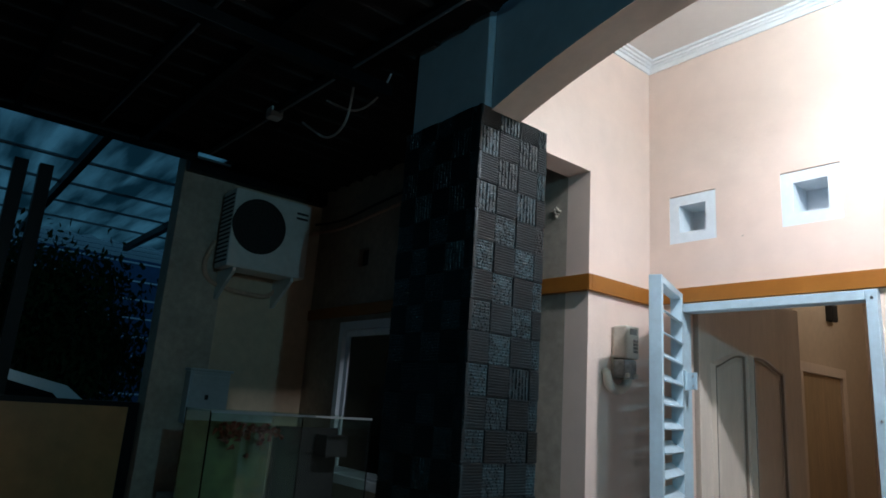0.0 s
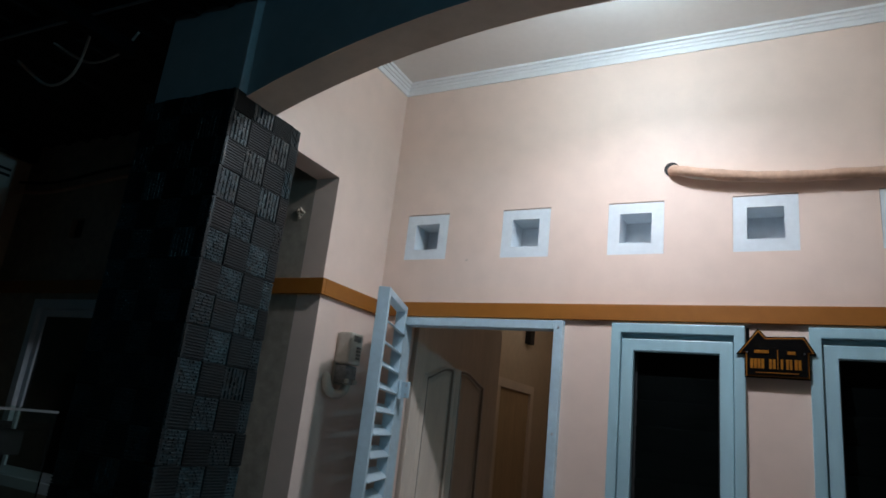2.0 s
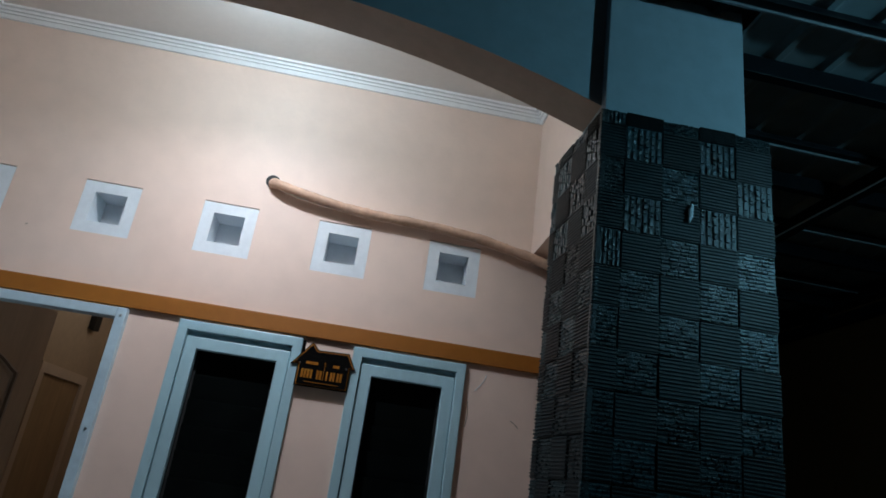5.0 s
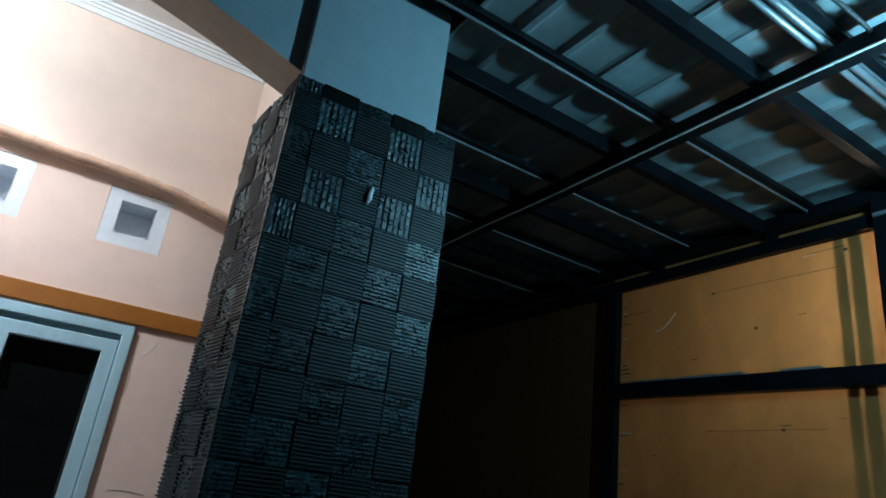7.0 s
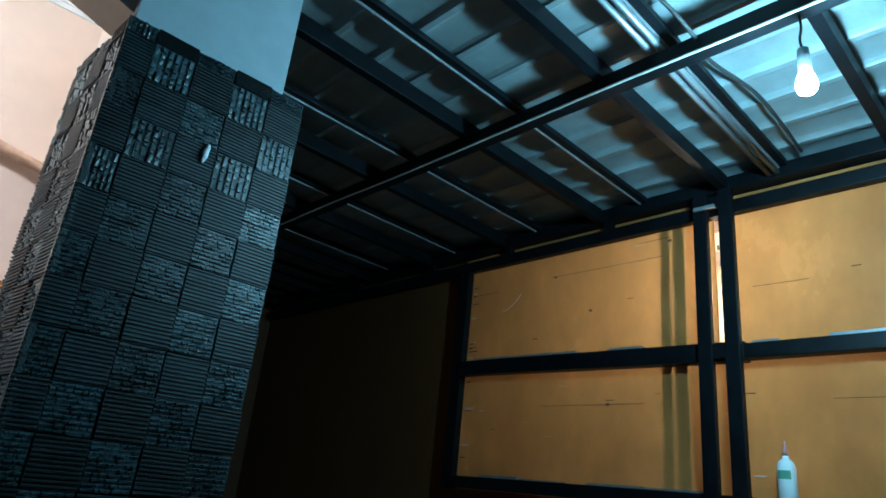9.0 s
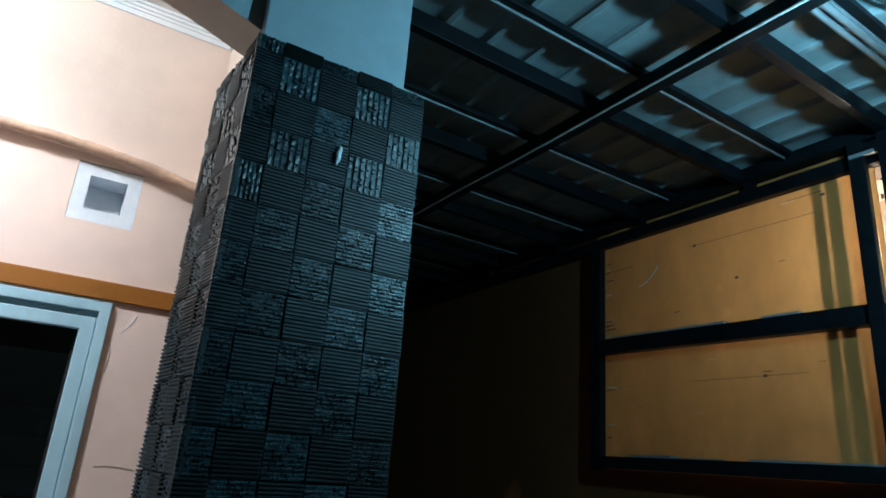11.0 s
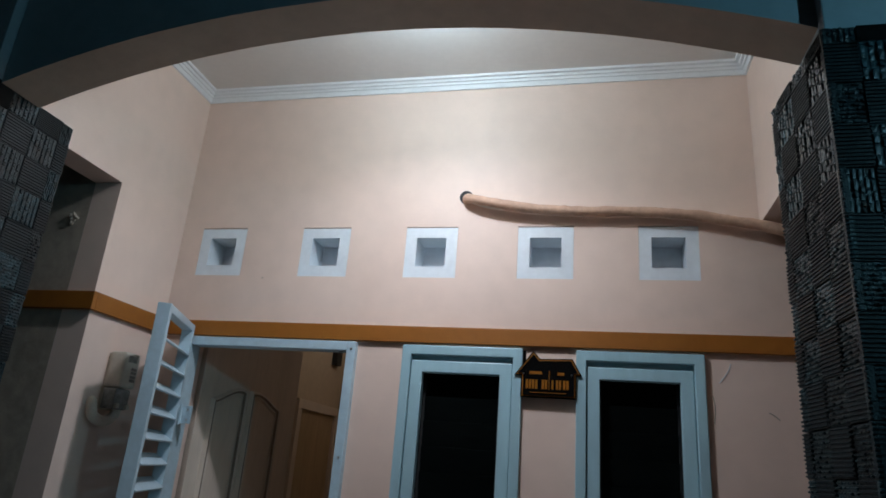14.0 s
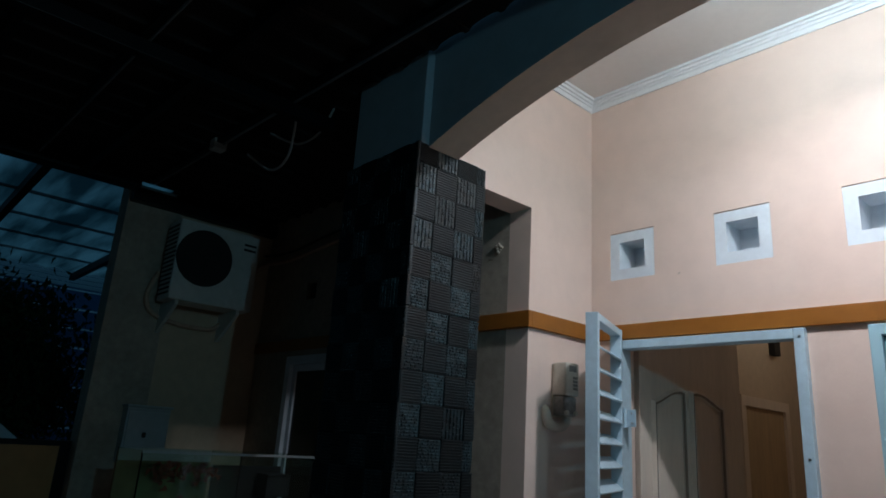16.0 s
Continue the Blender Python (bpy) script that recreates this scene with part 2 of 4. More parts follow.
def sweep(bm, points, r, sides=10, wobble=0.0):
    """A tube along a smooth line through the points."""
    pts = [Vector(p) for p in points]
    line = []
    for i in range(len(pts) - 1):
        p0, p1, p2, p3 = pts[max(i - 1, 0)], pts[i], pts[i + 1], pts[min(i + 2, len(pts) - 1)]
        for k in range(8):
            u = k / 8
            line.append(0.5 * (2 * p1 + (p2 - p0) * u + (2 * p0 - 5 * p1 + 4 * p2 - p3) * u * u + (3 * p1 - p0 - 3 * p2 + p3) * u ** 3))
    line.append(pts[-1])
    rings = []
    for i, p in enumerate(line):
        d = (line[min(i + 1, len(line) - 1)] - line[max(i - 1, 0)]).normalized()
        side = d.cross(Vector((0.13, 0.27, 1))).normalized()
        up = side.cross(d)
        rr = r * (1 + wobble * noise.noise(p * 23))
        rings.append([bm.verts.new(p + rr * (math.cos(a) * side + math.sin(a) * up)) for a in [2 * math.pi * k / sides for k in range(sides)]])
    for q, w in zip(rings, rings[1:]):
        for k in range(sides):
            bm.faces.new((q[k], q[(k + 1) % sides], w[(k + 1) % sides], w[k]))
    bm.faces.new(rings[0]), bm.faces.new(rings[-1])
    return bm


def turned(bm, profile, centre, sides=24):
    """A body of revolution about an upright axis: profile rows of radius and height."""
    cx, cy, cz = centre
    rings = [[bm.verts.new((cx + r * math.cos(2 * math.pi * k / sides), cy + r * math.sin(2 * math.pi * k / sides), cz + h)) for k in range(sides)] for r, h in profile]
    for q, w in zip(rings, rings[1:]):
        for k in range(sides):
            bm.faces.new((q[k], q[(k + 1) % sides], w[(k + 1) % sides], w[k]))
    bm.faces.new(rings[0]), bm.faces.new(rings[-1])
    return bm


def prism(bm, outline, axis, lo, hi):
    """An outline of (u, v) drawn out along an axis: y takes (x, z), x takes (y, z), z takes (x, y)."""
    def at(u, v, w):
        return {"y": (u, w, v), "x": (w, u, v), "z": (u, v, w)}[axis]
    a = [bm.verts.new(at(u, v, lo)) for u, v in outline]
    b = [bm.verts.new(at(u, v, hi)) for u, v in outline]
    bm.faces.new(a), bm.faces.new(b)
    for i in range(len(a)):
        j = (i + 1) % len(a)
        bm.faces.new((a[i], a[j], b[j], b[i]))
    return bm


def mesh_of(name, bm, mat, smooth=False):
    bmesh.ops.recalc_face_normals(bm, faces=bm.faces[:])
    me = bpy.data.meshes.new(name)
    bm.to_mesh(me)
    bm.free()
    me.materials.append(mat)
    if smooth:
        for p in me.polygons:
            p.use_smooth = True
    return me


def part(name, bm, mat, parent, label="", smooth=False):
    ob = new(name, mesh_of(name, bm, mat, smooth))
    ob.parent = parent
    return tagged(ob, label)


def thing(name, label, category, group="", kind=""):
    return tagged(new(name), label, category, group, kind)


def solid(name, bm, mat, label, category, kind="", group="", smooth=False):
    return tagged(new(name, mesh_of(name, bm, mat, smooth)), label, category, group, kind)


def wall(bm, axis, near, far, u0, u1, z0, z1, holes):
    """A wall between two planes of the axis, with real openings (u0, u1, z0, z1) through it."""
    us = sorted({u0, u1, *[v for h in holes for v in h[:2]]})
    zs = sorted({z0, z1, *[v for h in holes for v in h[2:]]})

    def filled(i, j):
        if not (0 <= i < len(us) - 1 and 0 <= j < len(zs) - 1):
            return False
        u, z = (us[i] + us[i + 1]) / 2, (zs[j] + zs[j + 1]) / 2
        return not any(h[0] < u < h[1] and h[2] < z < h[3] for h in holes)

    def at(w, u, z):
        return (u, w, z) if axis == "y" else (w, u, z)

    def quad(*pts):
        bm.faces.new([bm.verts.new(p) for p in pts])
    for i in range(len(us) - 1):
        for j in range(len(zs) - 1):
            if not filled(i, j):
                continue
            a, b, c, d = us[i], us[i + 1], zs[j], zs[j + 1]
            for w in (near, far):
                quad(at(w, a, c), at(w, b, c), at(w, b, d), at(w, a, d))
            if not filled(i - 1, j):
                quad(at(near, a, c), at(far, a, c), at(far, a, d), at(near, a, d))
            if not filled(i + 1, j):
                quad(at(near, b, c), at(far, b, c), at(far, b, d), at(near, b, d))
            if not filled(i, j - 1):
                quad(at(near, a, c), at(near, b, c), at(far, b, c), at(far, a, c))
            if not filled(i, j + 1):
                quad(at(near, a, d), at(near, b, d), at(far, b, d), at(far, a, d))
    bmesh.ops.remove_doubles(bm, verts=bm.verts[:], dist=1e-5)
    return bm


# ---------- structure ----------
S = "structure"
YW = 3.20            # house front
CEIL = 3.576         # terrace ceiling
ROOF_Z = 3.205       # carport roof underside
VENT_X = (-1.238, -0.634, -0.056, 0.522, 1.098)
VENT_Z, VENT_HALF = 2.574, 0.136
WINDOWS = ((-0.148, 0.432), (0.676, 1.228))

solid("ground", boxed(-60, 60, -60, 60, -0.25, -0.15), ASPHALT, "dark asphalt ground around the house", "ground", S)
# both floors are unseen; dark here, pale on the terrace, to steer bounced light
solid("floor", boxed(-4.6, 4.3, -3.2, 6.2, -0.15, 0.0), CARPORT_FLOOR, "carport floor, unseen, kept dark to bounce little light", "floor", S)
solid("floor_terrace", boxed(-1.94, 1.90, 1.80, YW + 0.14, 0.001, 0.04), FLOOR_TILE, "terrace floor, unseen, kept pale to bounce lamplight", "floor", S)

holes = [(-1.33, -0.385, 0.0, 2.095)] + [(a, b, 0.6, 2.095) for a, b in WINDOWS]
holes += [(x - VENT_HALF, x + VENT_HALF, VENT_Z - VENT_HALF, VENT_Z + VENT_HALF) for x in VENT_X]
solid("wall_front", wall(bmesh.new(), "y", YW, YW + 0.15, -1.65, 2.0, 0, CEIL, holes), PEACH,
      "peach painted front wall of the house", "wall", S)
b = wall(bmesh.new(), "x", -1.65, -1.5, 2.02, YW, 0, CEIL, [(2.02, 2.66, 0, 2.745)])
solid("wall_side_left", b, PEACH, "peach painted side wall with an open passage", "wall", S)
b = wall(bmesh.new(), "x", 1.5, 1.65, 2.02, YW, 2.71, CEIL, [])
solid("wall_side_right", b, PEACH, "peach painted beam over an open side", "wall", S)
solid("ceiling", boxed(-1.66, 1.66, 1.85, YW + 0.14, CEIL, CEIL + 0.08), WHITE, "white terrace ceiling", "ceiling", S)
# unseen wall, added to block the carport bulb from the front wall
solid("wall_light_screen", boxed(1.78, 1.92, 2.215, 3.03, 0, 3.2), RUST_WALL, "plain brown wall added to keep carport light off the front wall", "wall", S)
solid("wall_house_side", boxed(1.85, 2.0, YW + 0.15, 6.0, 0, 3.5), RUST_WALL, "brown orange side wall of the house", "wall", S)
solid("wall_passage_end", boxed(1.85, 4.3, 6.0, 6.15, 0, 3.25), RUST_WALL, "dark end wall of the passage", "wall", S)
solid("wall_right", wall(bmesh.new(), "x", 4.15, 4.3, -3.2, 6.0, 0, 3.25, [(-1.0, 3.09, 1.62, 3.02)]), RUST_WALL, "brown orange painted boundary wall", "wall", S)
# five-sided shell added behind the sheets to shut out the sky
b = bmesh.new()
for size in ((5.0, 5.1, -1.3, 3.4, 1.3, 3.3), (4.301, 4.999, -1.3, 3.4, 3.2, 3.3), (4.301, 4.999, -1.3, 3.4, 1.3, 1.4), (4.301, 4.999, -1.3, -1.2, 1.401, 3.199), (4.301, 4.999, 3.3, 3.4, 1.401, 3.199)):
    box(b, *size)
solid("wall_rear_shell", b, CEMENT_AND_SHADE, "grey shell added behind the amber sheets to keep sky light out", "wall", S)
# never in view; added to keep sky light out of the carport
solid("wall_sky_screen", boxed(-4.6, 4.15, -3.2, -3.05, 0, 3.25), RUST_WALL, "plain unseen wall added to close the carport against sky light", "wall", S)
LWIN = (-3.87, -3.05, 0.9, 2.06)
# peach wall whose shade is put into a greyer colour
b = wall(bmesh.new(), "y", 2.66, 2.81, -4.43, -1.65, 0, 3.25, [LWIN, (-3.74, -3.60, 2.49, 2.63)])
solid("wall_carport_back", b, CEMENT_AND_SHADE, "stained carport back wall, peach greyed for its shade", "wall", S)
solid("wall_carport_side", boxed(-4.58, -4.43, 1.47, 2.81, 0, 3.25), CREAM, "faded cream carport side wall", "wall", S)
solid("wall_carport_pier", boxed(-4.61, -4.415, 1.45, 1.86, 0, 3.25, bevel=0.006), CEMENT_AND_SHADE, "grey rendered pier at the carport wall's end", "wall", S)

# the arch over the terrace's front
RADIUS, CROWN, MID = 4.03, 3.015, -0.02
curve = [(-1.40 + 2.76 * i / 40, 0) for i in range(41)]
curve = [(x, CROWN - RADIUS + math.sqrt(RADIUS ** 2 - (x - MID) ** 2)) for x, _ in curve]
b = bmesh.new()
prism(b, curve + [(1.36, CEIL), (-1.40, CEIL)], "y", 1.84, 2.02)
arch = solid("wall_arch", b, ARCH_PAINT, "shallow plastered arch over the terrace entrance", "arch", S)
arch.data.materials.append(GREY_PLASTER)
for p in arch.data.polygons:
    if p.normal.y < -0.9:
        p.material_index = 1
    elif p.normal.y > 0.9:
        p.material_index = 0
solid("pilaster_1", boxed(-1.93, -1.405, 1.80, 2.02, 2.78, 3.52, bevel=0.004), GREY_PLASTER, "grey plaster pilaster above a tiled column", "pilaster", S)
solid("pilaster_2", boxed(1.36, 1.85, 1.80, 2.02, 2.70, 3.52, bevel=0.004), GREY_PLASTER, "grey plaster pilaster above a tiled column", "pilaster", S)

# ochre band round the walls
def band(name, *size):
    solid(name, boxed(*size, bevel=0.004), OCHRE, "ochre painted moulding round the wall", "moulding", S)
band("trim_front", -1.5, 2.0, YW - 0.02, YW + 0.002, 2.105, 2.185)
band("trim_side", -1.502, -1.478, 2.662, YW - 0.022, 2.105, 2.19)
band("trim_back", -4.428, -1.478, 2.638, 2.662, 2.105, 2.19)

# stepped gypsum cornice
STEPS = ((0.0, 0.0), (0.010, 0.0), (0.018, 0.022), (0.026, 0.023), (0.029, 0.034), (0.040, 0.036), (0.044, 0.047), (0.060, 0.048), (0.062, 0.060), (0.0, 0.060))
b = bmesh.new()
rings = []
for d, h in STEPS[:-1]:
    rings.append([b.verts.new(p) for p in ((-1.5 + d, 2.02, CEIL - 0.060 + h), (-1.5 + d, YW - d, CEIL - 0.060 + h), (1.5 - d, YW - d, CEIL - 0.060 + h), (1.5 - d, 2.02, CEIL - 0.060 + h))])
for q, w in zip(rings, rings[1:]):
    for k in range(3):
        b.faces.new((q[k], q[k + 1], w[k + 1], w[k]))
solid("trim_cornice", b, GYPSUM, "white stepped gypsum cornice", "cornice", S)


# ---------- roof over the carport ----------
def roof_sheet(x0, x1, y0, y1, period=0.206, steps=10):
    b = bmesh.new()
    shape = [(0.0, -0.006), (0.06, -0.006), (0.09, 0.002)] + [(0.09 + 0.82 * k / steps, 0.002 + 0.016 * math.sin(math.pi * k / steps) ** 0.42) for k in range(1, steps)] + [(0.91, 0.002), (0.94, -0.006)]
    cols, x = [], x0
    while x < x1:
        for u, z in shape:
            if x + u * period <= x1:
                cols.append([b.verts.new((x + u * period, y, ROOF_Z + 0.012 + z)) for y in (y0, y1)])
        x += period
    for q, w in zip(cols, cols[1:]):
        b.faces.new((q[0], q[1], w[1], w[0]))
    return b
roof = thing("roof", "corrugated metal roof on a black steel frame", "roof", kind=S)
part("roof_sheet", roof_sheet(1.88, 4.14, -3.05, 6.0), ROOF, roof, "pale corrugated roofing sheet")
# left of the terrace the shade under the roof is in the sheet's colour
part("roof_sheet", roof_sheet(-4.23, 1.86, -3.05, 1.79), DARK_ROOF, roof, "corrugated sheet with its shade put into a dark colour")
part("roof_sheet", roof_sheet(-4.43, -1.95, 1.79, 2.66), DARK_ROOF, roof, "corrugated sheet with its shade put into a dark colour")
part("cover", boxed(-4.3, 4.3, -3.2, 1.79, 3.29, 3.32), DARK, roof, "dark roof covering")
part("cover", boxed(1.86, 4.3, 1.79, 6.1, 3.29, 3.32), DARK, roof, "dark roof covering")
part("cover", boxed(-4.58, -1.66, 1.79, 2.81, 3.29, 3.32), DARK, roof, "dark roof covering")
SKEW = 0.028          # the joists run a little askew to the house front


def runner(name, mat, x0, x1, y0, y1, z0, z1, label=""):
    """A straight bar under the roof, askew like the joists."""
    b = boxed(x0, x1, y0, y1, z0, z1, bevel=0.003)
    for v in b.verts:
        v.co.y += SKEW * (v.co.x - 2.86)
    part(name, b, mat, roof, label)
for k in range(11):
    y = -1.721 + 0.742 * k
    x0 = 1.88 if y > 1.7 else -4.1
    runner("joist", BLACK_STEEL, x0, 4.04, y - 0.022, y + 0.022, 3.125, 3.204)
    # black batten, pale strip: its shaded underside and lit side put into colour
    runner("batten", BLACK_STEEL, x0, 4.04, y + 0.430, y + 0.466, 3.176, 3.204)
    runner("batten_lit_edge", GALV, x0, 4.04, y + 0.4665, y + 0.477, 3.168, 3.204, "thin pale strip standing in for the batten's lit side")
for y in (0.985, 1.022):
    part("conduit", rod(bmesh.new(), (1.9, y - 0.027, 3.150), (4.04, y + 0.033, 3.150), 0.013, 10), GALV, roof, "grey conduit", smooth=True)
part("clip", boxed(2.895, 2.955, 0.955, 0.968, 3.124, 3.150, bevel=0.002), BLACK_STEEL, roof)
for x in (2.886, 0.55, -2.15):
    part("beam", boxed(x - 0.03, x + 0.03, -3.05, 6.0 if x > 2 else 1.78, 3.055, 3.124, bevel=0.004), BLACK_STEEL, roof)
part("edge_beam", boxed(-4.25, -4.11, -3.05, 1.44, 3.13, 3.29, bevel=0.005), BLACK_STEEL, roof)
part("facade_beam", boxed(-4.43, -4.33, 1.46, 2.65, 3.10, 3.20, bevel=0.004), BLACK_STEEL, roof)
part("wall_plate", boxed(4.05, 4.148, -3.05, 6.0, 3.13, 3.205, bevel=0.004), BLACK_STEEL, roof)


# ---------- tiled columns ----------
TILE = 0.1245


def ribbed_tile(seed):
    """A stone tile with nine level ridges."""
    rnd = random.Random(seed)
    b = bmesh.new()
    h, n = TILE / 2 - 0.0012, 11
    rows = [(-h, 0.0), (-h, 0.0124)]
    for i in range(n):
        z0 = -h + 2 * h * i / n
        t = 0.0168 + rnd.uniform(-0.0006, 0.0006)
        rows += [(z0 + 0.0045, 0.0124), (z0 + 0.0054, t), (z0 + 0.0092, t), (z0 + 0.0101, 0.0124)]
    rows += [(h, 0.0124), (h, 0.0)]
    lines = [[b.verts.new((x, -d, z)) for x in (-h, h)] for z, d in rows]
    for q, w in zip(lines, lines[1:]):
        b.faces.new((q[0], q[1], w[1], w[0]))
    for s in (0, 1):
        b.faces.new([q[s] for q in lines])
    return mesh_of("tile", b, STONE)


def chipped_tile(seed, upright=False):
    """A stone tile with rows of broken ridges."""
    rnd = random.Random(seed)
    b = bmesh.new()
    h = TILE / 2 - 0.0015
    box(b, -h, h, -0.011, 0.0, -h, h)
    rows = 6 if upright else 10
    for i in range(rows):
        a0 = -h + 2 * h * i / rows + 0.0015
        a1 = -h + 2 * h * (i + 1) / rows - (0.006 if upright else 0.0035)
        u = -h
        while u < h - 0.006:
            v = min(h, u + rnd.uniform(0.012, 0.034))
            if v > h - 0.01:
                v = h
            d = rnd.uniform(0.0125, 0.0185)
            lo, hi = (a0, a1)
            ends = (u, v - 0.003, lo, hi) if not upright else (lo, hi, u, v - 0.003)
            k = 0.0012
            x0, x1, z0, z1 = ends
            f = [b.verts.new(p) for p in ((x0, -0.0105, z0), (x1, -0.0105, z0), (x1, -0.0105, z1), (x0, -0.0105, z1))]
            t = [b.verts.new(p) for p in ((x0 + k, -d, z0 + k), (x1 - k, -d + rnd.uniform(0, 0.003), z0 + k), (x1 - k, -d, z1 - k), (x0 + k, -d, z1 - k))]
            b.faces.new(t)
            for m in range(4):
                b.faces.new((f[m], f[(m + 1) % 4], t[(m + 1) % 4], t[m]))
            u = v
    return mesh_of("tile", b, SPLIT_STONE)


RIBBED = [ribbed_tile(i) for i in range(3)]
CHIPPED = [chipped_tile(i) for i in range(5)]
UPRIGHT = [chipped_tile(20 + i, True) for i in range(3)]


def tiled_column(name, x0, x1, y0, y1, inner, lean, top, pitch, line, odd):
    """A column clad on its front and on its inner face. inner: the side of x that faces the arch; lean: how far that face's back edge
    stands in; pitch: the height of a course; line: the height of one joint; odd: which tiles of the chequer are the ribbed ones."""
    rnd = random.Random(name)
    col = thing(name, "column clad in dark split-faced andesite stone tiles", "column", kind=S)
    way = 1 if inner == x1 else -1
    d = 0.022
    corners = [(x0 + d, y0 + d), (x1 - d, y0 + d), (x1 - d + (lean if way > 0 else 0), y1), (x0 + d - (lean if way < 0 else 0), y1)]
    part("core", prism(bmesh.new(), corners, "z", 0, top - 0.01), GROUT, col, "black mortar core")
    angle = math.degrees(math.atan2(lean, y1 - y0))
    first = math.floor((top - line) / pitch)
    for j in range(-1, int(top / pitch) + 1):
        hi = line + pitch * (first - j)
        lo = max(hi - pitch, 0.0)
        hi = min(hi, top)
        if hi - lo < 0.02:
            continue
        z, tall = (lo + hi) / 2, hi - lo
        spots = []
        u, i = 0.0, 0
        while u < x1 - x0 - 0.02:      # from the outer edge inwards
            w = min(TILE, x1 - x0 - u)
            x = x0 + u + w / 2 if way > 0 else x1 - u - w / 2
            spots.append((i, (x, y0 + d, z), 0, w))
            u, i = u + w, i + 1
        depth, u = y1 - y0 - 0.006, 0.0
        while u < depth - 0.02:
            w = min(TILE, depth - u)
            k = (u + w / 2 + 0.006) / (y1 - y0)
            spots.append((i, (inner - way * d + way * lean * k, y0 + 0.006 + u + w / 2, z), way * (90 - angle) if way > 0 else -90 + angle, w))
            u, i = u + w, i + 1
        for i, place, turn, w in spots:
            ribbed = (i + first - j + odd) % 2 == 1
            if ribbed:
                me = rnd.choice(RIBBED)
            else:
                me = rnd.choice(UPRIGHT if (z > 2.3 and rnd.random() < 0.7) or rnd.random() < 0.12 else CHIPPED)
            tile = new("tile", me)
            tile.parent = col
            out = rnd.uniform(-0.0015, 0.0015) + (0.0015 if ribbed else 0)
            m = Matrix.Translation(place) @ Matrix.Rotation(radians(turn), 4, "Z") @ Matrix.Translation((0, -out, rnd.uniform(-0.0012, 0.0012)))
            tile.matrix_basis = m @ Matrix.Rotation(radians(rnd.uniform(-0.8, 0.8)), 4, "Y") @ Matrix.Diagonal((w / TILE, 1, tall / TILE, 1))
    return col
tiled_column("column_1", -1.955, -1.40, 1.775, 2.215, -1.40, 0.0, 2.785, 0.129, 2.309, 0)
col = tiled_column("column_2", 1.342, 1.925, 1.775, 2.21, 1.342, 0.027, 2.725, 0.1222, 2.434, 1)
b = bmesh.new()
for dx, dz, s in ((0, 0, 1.0), (0.004, 0.02, 0.7), (-0.003, -0.018, 0.6)):
    bmesh.ops.create_icosphere(b, subdivisions=2, radius=0.013 * s, matrix=Matrix.Translation((1.641 + dx, 1.772, 2.404 + dz)) @ Matrix.Diagonal((0.7, 0.5, 1.7, 1)))
part("paint_splash", b, VENT_WHITE, col, "splash of white paint on the stone", smooth=True)


# ---------- openings in the front wall ----------
def vent(x):
    v = thing("window_vent", "white square ventilation block set in the wall", "vent", "vents over the windows", S)
    h, i, z = VENT_HALF, 0.077, VENT_Z
    b = wall(bmesh.new(), "y", YW + 0.002, YW + 0.03, x - h + 0.0008, x + h - 0.0008, z - h + 0.0008, z + h - 0.005, [(x - i, x + i, z - i, z + i)])
    part("vent_frame", b, VENT_WHITE, v)
    b = bmesh.new()
    for a, c, e, f in ((x - i - 0.012, x - i, z - i, z + i), (x + i, x + i + 0.012, z - i, z + i), (x - i - 0.012, x + i + 0.012, z - i - 0.012, z - i), (x - i - 0.012, x + i + 0.012, z + i, z + i + 0.012)):
        box(b, a, c, YW + 0.03, YW + 0.16, e, f)
    part("lining", b, VENT_WHITE, v)
    part("back_panel", boxed(x - i - 0.012, x + i + 0.012, YW + 0.16, YW + 0.165, z - i - 0.012, z + i + 0.012), VENT_WHITE, v)
for x in VENT_X:
    vent(x)


